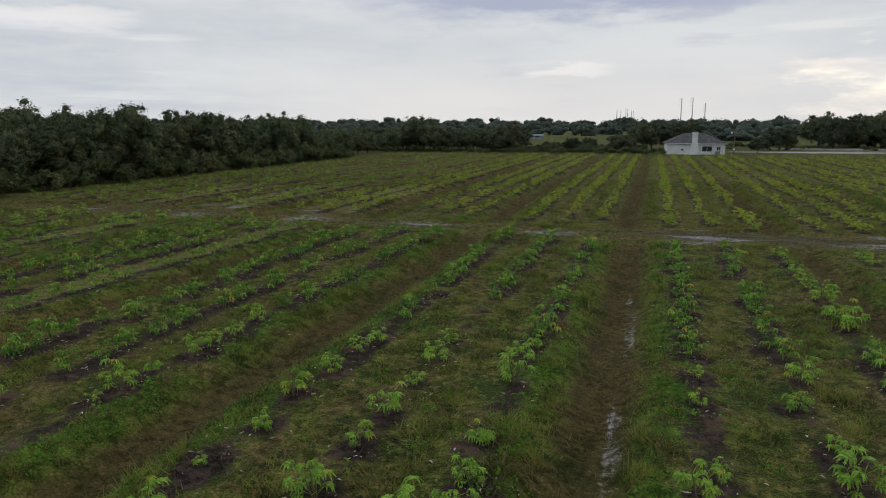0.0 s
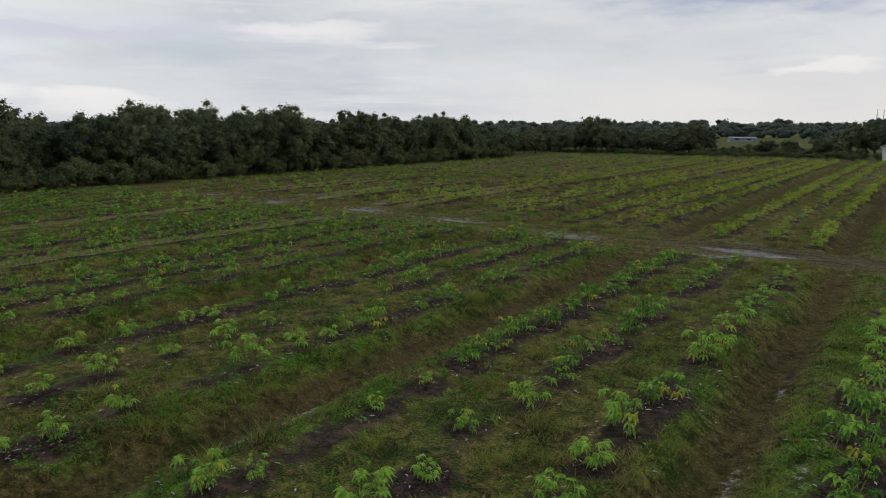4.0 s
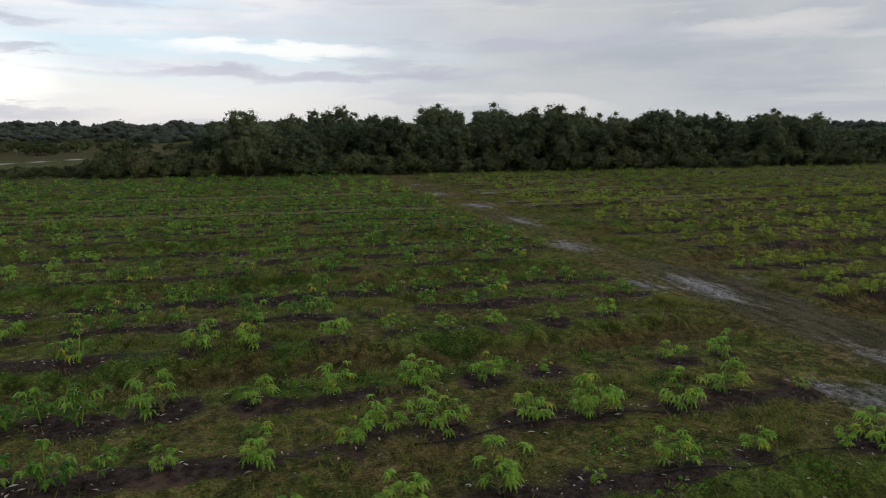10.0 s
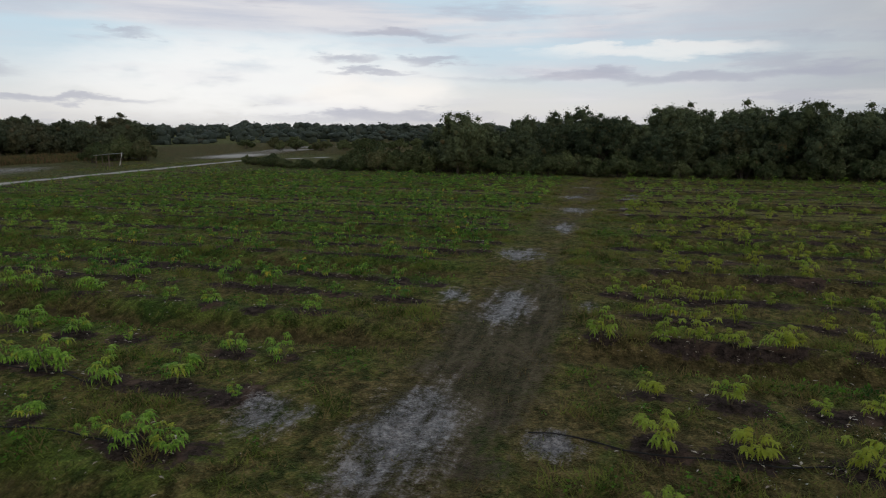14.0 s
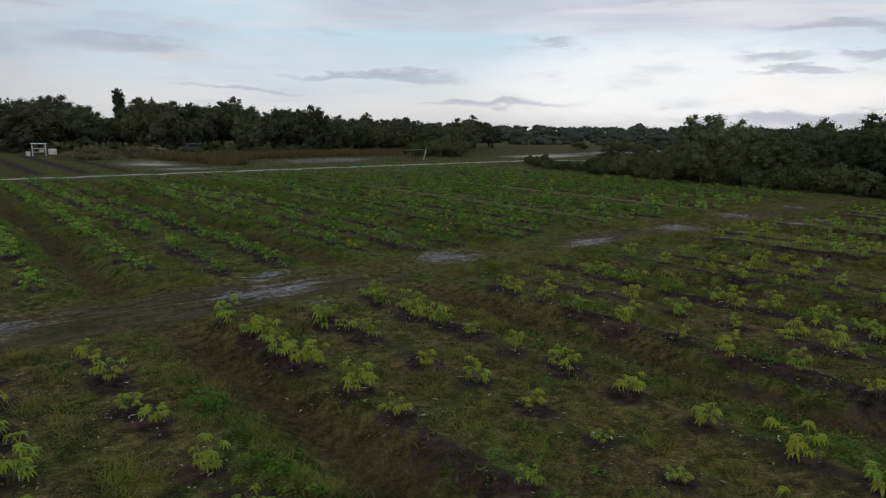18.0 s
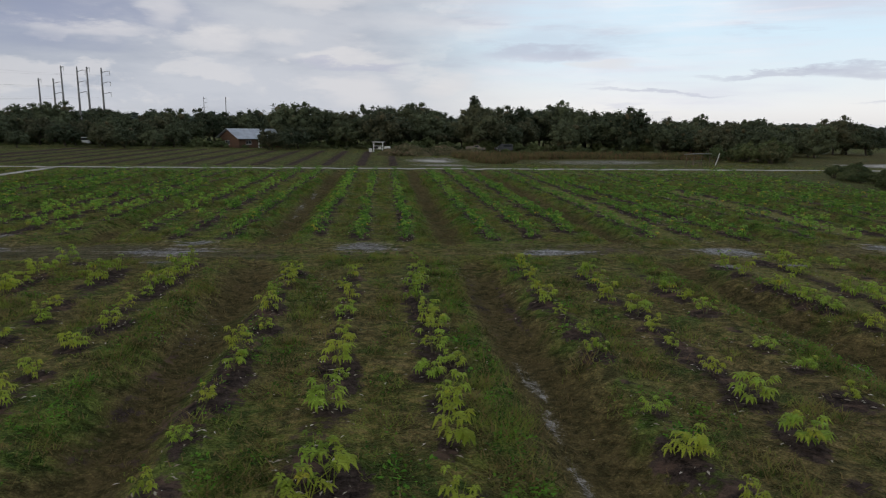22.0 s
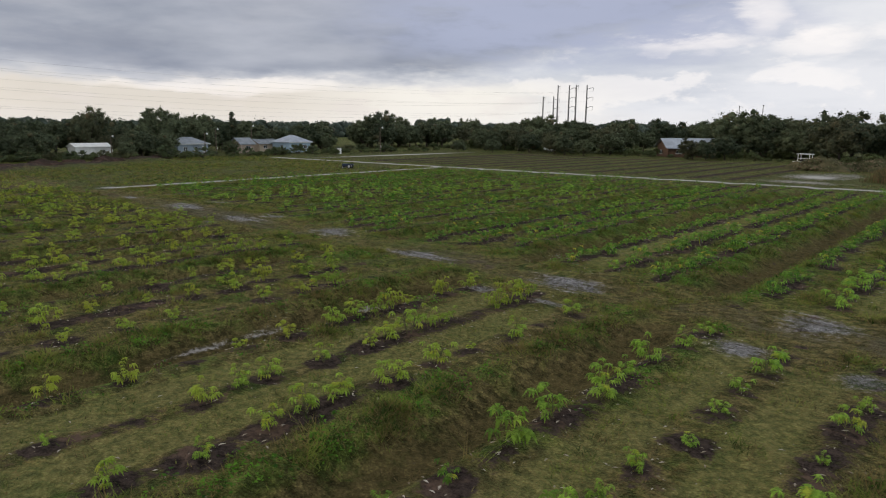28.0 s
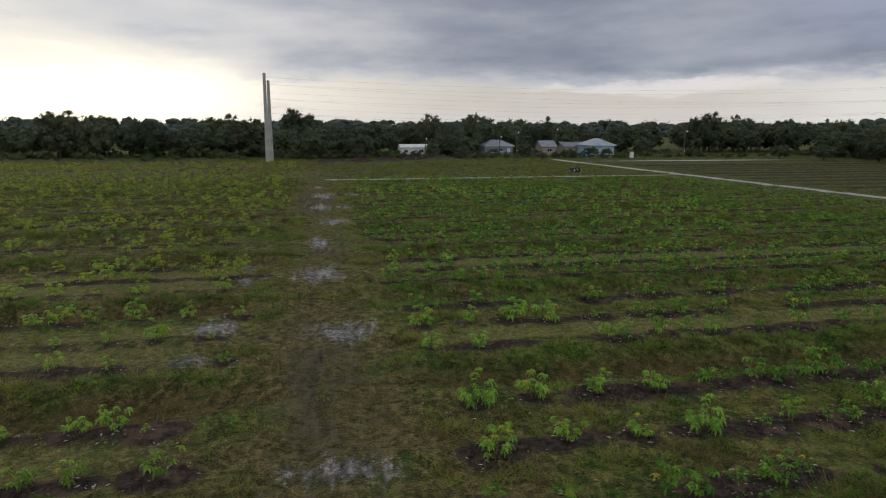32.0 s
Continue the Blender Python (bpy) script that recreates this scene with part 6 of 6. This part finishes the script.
# ---- farm gear ----
def wheel(name, at, r, w, parent):
    """A wheel whose axle lies along local y."""
    bm = bmesh.new()
    seg = 20
    prof = ((r * 0.58, -w / 2), (r * 0.9, -w / 2), (r, -w * 0.32), (r, w * 0.32), (r * 0.9, w / 2), (r * 0.58, w / 2))
    rings = []
    for i in range(seg):
        a = 2 * math.pi * i / seg
        rings.append([bm.verts.new((at[0] + math.cos(a) * p, at[1] + q, at[2] + math.sin(a) * p)) for p, q in prof])
    for i in range(seg):
        A, B = rings[i], rings[(i + 1) % seg]
        for k in range(len(prof)):
            j = (k + 1) % len(prof)
            bm.faces.new((A[k], A[j], B[j], B[k]))
    bmesh.ops.recalc_face_normals(bm, faces=bm.faces)
    for i in range(seg):
        a = 2 * math.pi * (i + 0.5) / seg
        x, z = at[0] + math.cos(a) * r, at[2] + math.sin(a) * r
        bmesh.ops.create_cube(bm, size=1, matrix=Matrix.Translation((x, at[1], z)) @ Matrix.Rotation(-a, 4, "Y") @ Matrix.Diagonal((0.05, w * 0.9, 0.045, 1)))
    hub = empty_part(name, parent)
    part("tyre", bm, M_RUBBER, hub)
    part("rim", tubed((at[0], at[1] - w * 0.3, at[2]), (at[0], at[1] + w * 0.3, at[2]), r * 0.575, r * 0.575, 16), M_TRIM, hub)


def empty_part(name, parent):
    ob = new(name)
    ob.parent = parent
    return ob


def build_tractor(x, y, yaw):
    top = empty("farm_tractor", pose(x, y, float(ground_z(x, y)), 0, 0, yaw), "small blue farm tractor parked on the field edge", "tractor")
    top.scale = (0.64, 0.64, 0.64)
    bm = box(bmesh.new(), (0.25, -0.33, 0.62), (1.75, 0.33, 1.28), 0.09)
    part("hood", bm, M_BLUEPAINT, top)
    part("grille", boxed((1.753, -0.28, 0.66), (1.80, 0.28, 1.16), 0.01), M_DARK, top)
    for s in (-1, 1):
        part("headlight", tubed((1.79, s * 0.2, 1.12), (1.83, s * 0.2, 1.12), 0.07, 0.07, 10), M_LAMP, top)
        bm = solid([(-1.15, s * 0.42, 1.22), (0.1, s * 0.42, 1.22), (0.2, s * 0.42, 0.95), (-1.25, s * 0.42, 0.95), (-1.15, s * 0.88, 1.22), (0.1, s * 0.88, 1.22), (0.2, s * 0.88, 0.95), (-1.25, s * 0.88, 0.95)],
                   [(0, 1, 5, 4), (1, 2, 6, 5), (0, 3, 7, 4), (0, 1, 2, 3), (4, 5, 6, 7), (3, 2, 6, 7)])
        part("fender", bm, M_BLUEPAINT, top)
        wheel("rear_wheel", (-0.55, s * 0.66, 0.62), 0.62, 0.36, top)
        wheel("front_wheel", (1.35, s * 0.58, 0.36), 0.36, 0.22, top)
    part("chassis", boxed((-0.95, -0.28, 0.42), (1.6, 0.28, 0.64), 0.04), M_DARK, top)
    part("seat", boxed((-0.75, -0.24, 1.02), (-0.3, 0.24, 1.14), 0.04), M_DARK, top)
    part("seat_back", boxed((-0.85, -0.24, 1.14), (-0.74, 0.24, 1.5), 0.04), M_DARK, top)
    part("steering_column", tubed((0.2, 0, 1.1), (-0.05, 0, 1.5), 0.03, 0.03, 6), M_DARK, top)
    part("steering_wheel", tubed((-0.06, 0, 1.49), (-0.08, 0, 1.53), 0.2, 0.2, 14), M_DARK, top)
    bm = bmesh.new()
    for s in (-1, 1):
        tube(bm, (-0.95, s * 0.36, 0.6), (-1.0, s * 0.36, 2.1), 0.035, 0.035, 6)
    tube(bm, (-1.0, -0.36, 2.08), (-1.0, 0.36, 2.08), 0.035, 0.035, 6)
    part("roll_bar", bm, M_DARK, top)
    part("exhaust", tubed((1.1, 0.2, 1.25), (1.1, 0.2, 1.95), 0.035, 0.035, 8), M_STEEL, top)


build_tractor(47.0, 0.3, 25)


def build_cart(x, y, yaw):
    """The white stand on the grass south of the road."""
    top = empty("farm_stand", pose(x, y, float(ground_z(x, y)), 0, 0, yaw), "white open farm stand with flat roof and a white tank", "farm stand")
    for sx in (0, 2.2):
        for sy in (0, 1.6):
            part("post", boxed((sx - 0.06, sy - 0.06, -0.1), (sx + 0.06, sy + 0.06, 2.35), 0.01), M_WHITE, top)
    part("roof", boxed((-0.3, -0.3, 2.354), (2.5, 1.9, 2.47), 0.02), M_WHITE, top)
    for z in (0.75, 1.45):
        part("shelf", boxed((-0.05, 0.07, z), (2.25, 1.53, z + 0.09), 0.01), M_WHITE, top)
    part("crate", boxed((0.3, 0.3, 0.844), (0.95, 0.9, 1.25), 0.03), M_DARK, top)
    part("crate", boxed((1.2, 0.3, 0.844), (1.85, 0.9, 1.3), 0.03), M_TRIM, top)
    part("tank", boxed((2.6, 0.1, 0.25), (4.0, 1.3, 1.4), 0.12), M_WHITE, top, "white plastic water tank")
    for sx in (2.75, 3.85):
        for sy in (0.25, 1.15):
            part("tank_leg", boxed((sx - 0.05, sy - 0.05, -0.1), (sx + 0.05, sy + 0.05, 0.254)), M_STEEL, top)
    part("side_box", boxed((-1.1, 0.2, -0.05), (-0.4, 1.0, 0.9), 0.04), M_TRIM, top)


build_cart(-4.3, -77, 175)


def build_lean_to(x, y, yaw):
    top = empty("open_shed", pose(x, y, float(ground_z(x, y)), 0, 0, yaw), "small open shed with flat metal roof beside the sandy road", "shed")
    w, d = 3.3, 2.4
    for sx, sy, h in ((0, 0, 2.0), (w, 0, 2.0), (0, d, 2.25), (w, d, 2.25), (w / 2, 0, 2.0)):
        part("post", boxed((sx - 0.05, sy - 0.05, -0.1), (sx + 0.05, sy + 0.05, h)), M_POLEWOOD, top)
    bm = solid([(-0.3, -0.3, 2.0), (w + 0.3, -0.3, 2.0), (w + 0.3, d + 0.3, 2.3), (-0.3, d + 0.3, 2.3), (-0.3, -0.3, 2.06), (w + 0.3, -0.3, 2.06), (w + 0.3, d + 0.3, 2.36), (-0.3, d + 0.3, 2.36)],
               [(0, 1, 2, 3), (4, 5, 6, 7), (0, 1, 5, 4), (1, 2, 6, 5), (2, 3, 7, 6), (3, 0, 4, 7)])
    part("roof", bm, M_METAL_ROOF, top)
    bench = empty("work_bench", pose(x + 0.7, y + 0.9, float(ground_z(x, y)), 0, 0, yaw), "plain wooden work bench under the open shed", "bench")
    part("top", boxed((0, 0, 0.62), (1.8, 0.6, 0.7), 0.01), M_POLEWOOD, bench)
    for sx in (0.1, 1.7):
        for sy in (0.08, 0.52):
            part("leg", boxed((sx - 0.04, sy - 0.04, -0.1), (sx + 0.04, sy + 0.04, 0.62)), M_POLEWOOD, bench)
    pole = empty("leaning_post", pose(x - 2.9, y - 0.4, float(ground_z(x - 3, y))), "pale leaning wooden post beside the shed", "post")
    part("shaft", tubed((0, 0, -0.3), (-0.75, 0.1, 2.3), 0.10, 0.08, 8), M_TRIM, pole)
    part("stay", tubed((0.3, 0.2, -0.1), (-0.35, 0.05, 1.2), 0.03, 0.03, 6), M_POLEWOOD, pole)


build_lean_to(-66.9, -38.6, 8)


def build_van(x, y, yaw, paint=None, label="white van parked under the trees"):
    top = empty("parked_van", pose(x, y, float(ground_z(x, y)), 0, 0, yaw), label, "van")
    bm = solid([(-2.2, -0.9, 0.4), (2.2, -0.9, 0.4), (2.2, -0.9, 1.15), (1.3, -0.9, 1.35), (0.7, -0.85, 2.0), (-2.2, -0.85, 2.05),
                (-2.2, 0.9, 0.4), (2.2, 0.9, 0.4), (2.2, 0.9, 1.15), (1.3, 0.9, 1.35), (0.7, 0.85, 2.0), (-2.2, 0.85, 2.05)],
               [(0, 1, 2, 3, 4, 5), (11, 10, 9, 8, 7, 6), (0, 1, 7, 6), (1, 2, 8, 7), (2, 3, 9, 8), (3, 4, 10, 9), (4, 5, 11, 10), (5, 0, 6, 11)])
    bmesh.ops.bevel(bm, geom=list(bm.edges), offset=0.06, segments=2, affect="EDGES")
    part("body", bm, paint or M_WHITE, top)
    for s in (-1, 1):
        part("side_window", boxed((-1.9, s * 0.905 - 0.01, 1.3), (0.4, s * 0.905 + 0.01, 1.85)), M_GLASS, top)
        for xx in (-1.4, 1.4):
            wheel("wheel", (xx, s * 0.78, 0.34), 0.34, 0.22, top)
        part("headlight", boxed((2.2, s * 0.65 - 0.15, 0.8), (2.24, s * 0.65 + 0.15, 1.0), 0.01), M_LAMP, top)
    part("windscreen", solid([(1.32, -0.75, 1.36), (1.32, 0.75, 1.36), (0.76, 0.72, 1.96), (0.76, -0.72, 1.96), (1.34, -0.75, 1.38), (1.34, 0.75, 1.38), (0.78, 0.72, 1.98), (0.78, -0.72, 1.98)],
                             [(0, 1, 2, 3), (4, 5, 6, 7), (0, 1, 5, 4), (1, 2, 6, 5), (2, 3, 7, 6), (3, 0, 4, 7)]), M_GLASS, top)
    part("bumper", boxed((2.2, -0.85, 0.4), (2.32, 0.85, 0.6), 0.03), M_DARK, top)


build_van(72, -99, 10)
build_van(66.5, -101, 100)


def build_pickup(x, y, yaw):
    top = empty("pickup_truck", pose(x, y, float(ground_z(x, y)), 0, 0, yaw), "tan pickup truck parked before the trees", "pickup truck")
    bm = box(bmesh.new(), (-2.6, -0.9, 0.5), (2.6, 0.9, 1.0), 0.06)
    part("body", bm, M_DUSTY, top)
    P = [(-0.5, -0.82, 1.003), (1.35, -0.82, 1.003), (0.8, -0.72, 1.7), (-0.45, -0.72, 1.7), (-0.5, 0.82, 1.003), (1.35, 0.82, 1.003), (0.8, 0.72, 1.7), (-0.45, 0.72, 1.7)]
    part("cab", solid(P, [(0, 1, 2, 3), (7, 6, 5, 4), (0, 1, 5, 4), (1, 2, 6, 5), (2, 3, 7, 6), (3, 0, 4, 7)]), M_DUSTY, top)
    for s in (-1, 1):
        part("side_window", boxed((-0.35, s * 0.79 - 0.02, 1.14), (0.75, s * 0.79 + 0.02, 1.55)), M_GLASS, top)
        part("bed_side", boxed((-2.55, s * 0.84 - 0.05, 1.003), (-0.55, s * 0.84 + 0.05, 1.32), 0.02), M_DUSTY, top)
        part("headlight", boxed((2.6, s * 0.65 - 0.14, 0.75), (2.63, s * 0.65 + 0.14, 0.92), 0.01), M_LAMP, top)
        for xx in (-1.6, 1.65):
            wheel("wheel", (xx, s * 0.8, 0.38), 0.38, 0.24, top)
    part("tailgate", boxed((-2.6, -0.78, 1.003), (-2.5, 0.78, 1.32), 0.02), M_DUSTY, top)
    part("bumper", boxed((2.604, -0.85, 0.45), (2.72, 0.85, 0.65), 0.03), M_DARK, top)


build_pickup(-31.1, -92.0, 175)
build_van(-38.5, -91.0, 10, M_DARKPAINT, "dark grey van parked before the trees")


def white_cabinet(x, y):
    top = empty("utility_cabinet", pose(x, y, float(ground_z(x, y)), 0, 0, 5), "white utility cabinet standing in the hedge", "cabinet")
    top.scale = (0.75, 0.75, 0.75)
    part("body", boxed((-0.7, -0.4, 0.12), (0.7, 0.4, 2.0), 0.03), M_WHITE, top)
    part("plinth", boxed((-0.75, -0.45, -0.1), (0.75, 0.45, 0.117)), M_CONCRETE, top)
    part("lid", boxed((-0.75, -0.45, 2.003), (0.75, 0.45, 2.07), 0.01), M_TRIM, top)


white_cabinet(94.6, -34.9)


M_HEAP_LEAF = leafy("heap_leaf", (0.075, 0.085, 0.042), (0.21, 0.20, 0.11), (0.24, 0.17, 0.12), 0.22, 0.7, 0.2, True)


def mound(name, x, y, rx, ry, h, label, seed, material, grown=True):
    r = np.random.default_rng(seed)
    bm = bmesh.new()
    n, m = 30, 10
    rings = []
    for j in range(m + 1):
        f = j / m
        row = []
        for i in range(n):
            a = 2 * math.pi * i / n
            k = 1 + 0.22 * math.sin(3 * a + seed) + 0.12 * math.sin(7 * a + 2 * seed)
            px, py = math.cos(a) * rx * k * (1 - f), math.sin(a) * ry * k * (1 - f)
            pz = h * (1 - (1 - f) ** 2) * (1 + 0.25 * math.sin(px * 1.3 + seed) * math.cos(py * 1.7)) + r.normal(0, 0.06) - 0.12
            row.append(bm.verts.new((px, py, pz)))
        rings.append(row)
    for j in range(m):
        for i in range(n):
            bm.faces.new((rings[j][i], rings[j][(i + 1) % n], rings[j + 1][(i + 1) % n], rings[j + 1][i]))
    top = empty(name, pose(x, y, float(ground_z(x, y))), label, "mound", "heaps beside the road")
    part("mound_body", bm, material, top)
    if not grown:
        return
    k = 900
    a, q = r.uniform(0, 6.28, k), np.sqrt(r.uniform(0, 1, k))
    blobs = [(math.cos(b) * rx * c * 0.95, math.sin(b) * ry * c * 0.95, h * (1 - c * c) * 0.8, 1.0, 0.6) for b, c in zip(a[:52], q[:52])]
    V, F = crown_cloud(r, blobs, 7500, 0.15, 0.5)
    part("overgrowth", fast_mesh("overgrowth", V, F, M_HEAP_LEAF), M_HEAP_LEAF, top)


mound("brush_heap", -12, -63, 5.5, 4.0, 2.3, "overgrown brown heap of cleared brush", 1, M_MOUND)
mound("brush_heap", -20, -67, 6.0, 4.0, 2.0, "overgrown brown heap of cleared brush", 2, M_MOUND)
mound("brush_heap", -27, -70, 4.0, 3.0, 1.1, "overgrown brown heap of cleared brush", 5, M_MOUND)
for i, (hx, hy, hr, hh) in enumerate(((85.5, 43, 4.6, 0.75), (89, 36, 5.0, 0.95), (92.5, 29.5, 4.4, 0.8), (95.5, 23, 4.8, 1.0), (98.5, 16.5, 4.2, 0.8), (102, 10, 4.0, 0.9))):
    mound("soil_heap", hx, hy, hr, hr * 0.62, hh, "dark reddish heap of dug soil along the hedge", 11 + 3 * i, M_DUG, False)


# ---- palmettos along the east hedge ----
def palmetto_proto(r):
    top = empty("palmetto_bush", pose(0, 0, -60), "round grey-green palmetto bush in the hedge", "bush", "palmettos in the hedge")
    V, F = [], []
    for i in range(46):
        a, e = r.uniform(0, 6.28), r.uniform(0.15, 1.35)
        d = np.array((math.cos(a) * math.cos(e), math.sin(a) * math.cos(e), math.sin(e)))
        hub = d * r.uniform(0.9, 1.6) + np.array((0, 0, 0.3))
        s = np.array((-math.sin(a), math.cos(a), 0))
        up = np.cross(d, s)
        for k in range(7):
            b = (k - 3) * 0.42
            t = d * math.cos(b) + s * math.sin(b)
            w = (s * math.cos(b) - d * math.sin(b)) * 0.05
            n0 = len(V)
            V += [hub - w, hub + t * 0.75 - up * 0.12, hub + w, hub + t * 0.35 + up * 0.05]
            F.append((n0, n0 + 1, n0 + 2, n0 + 3))
    bm = bmesh.new()
    for i in range(6):
        a = i * 1.05
        tube(bm, (0, 0, -0.2), (math.cos(a) * 0.8, math.sin(a) * 0.8, 1.1), 0.06, 0.03, 5)
    part("stem", bm, M_BARK, top)
    part("fronds", fast_mesh("fronds", V, F, M_PALM), M_PALM, top)
    return top


M_PALM = leafy("palmetto_frond", (0.06, 0.085, 0.040), (0.14, 0.175, 0.085), (0.20, 0.16, 0.09), 0.08, 0.5, 0.25)
_r = np.random.default_rng(44)
PALMS = [palmetto_proto(_r) for _ in range(3)]
plant_out(PALMS, [(97 + 7 * _r.random(), -62 + 120 * (i + _r.random()) / 30, _r.uniform(0.8, 1.35), _r.uniform(0, 6.28), _r.uniform(0.8, 1.1)) for i in range(30)])


# ---- irrigation hoses on two rows ----
def hose(x, y0, y1):
    pts, y = [], y0
    while y < y1:
        hx = x + 0.16 * math.sin(y * 0.9) + 0.08 * math.sin(y * 2.3)
        pts.append(Vector((hx, y, float(ground_z(hx, y)) + 0.03)))
        y += 0.5
    bm = ribbon_tube(pts, 0.018, 5)
    me = bpy.data.meshes.new("irrigation_hose")
    bm.to_mesh(me)
    bm.free()
    me.materials.append(M_RUBBER)
    tagged(new("irrigation_hose", me), "thin black irrigation hose lying along a row", "hose", "irrigation hoses")


for hx, ha, hb in ((14.75, 47.5, 56), (17.4, 34, 41), (14.75, 30, 37), (-5.5, 9, 13)):
    hose(hx + 0.25, ha, hb)
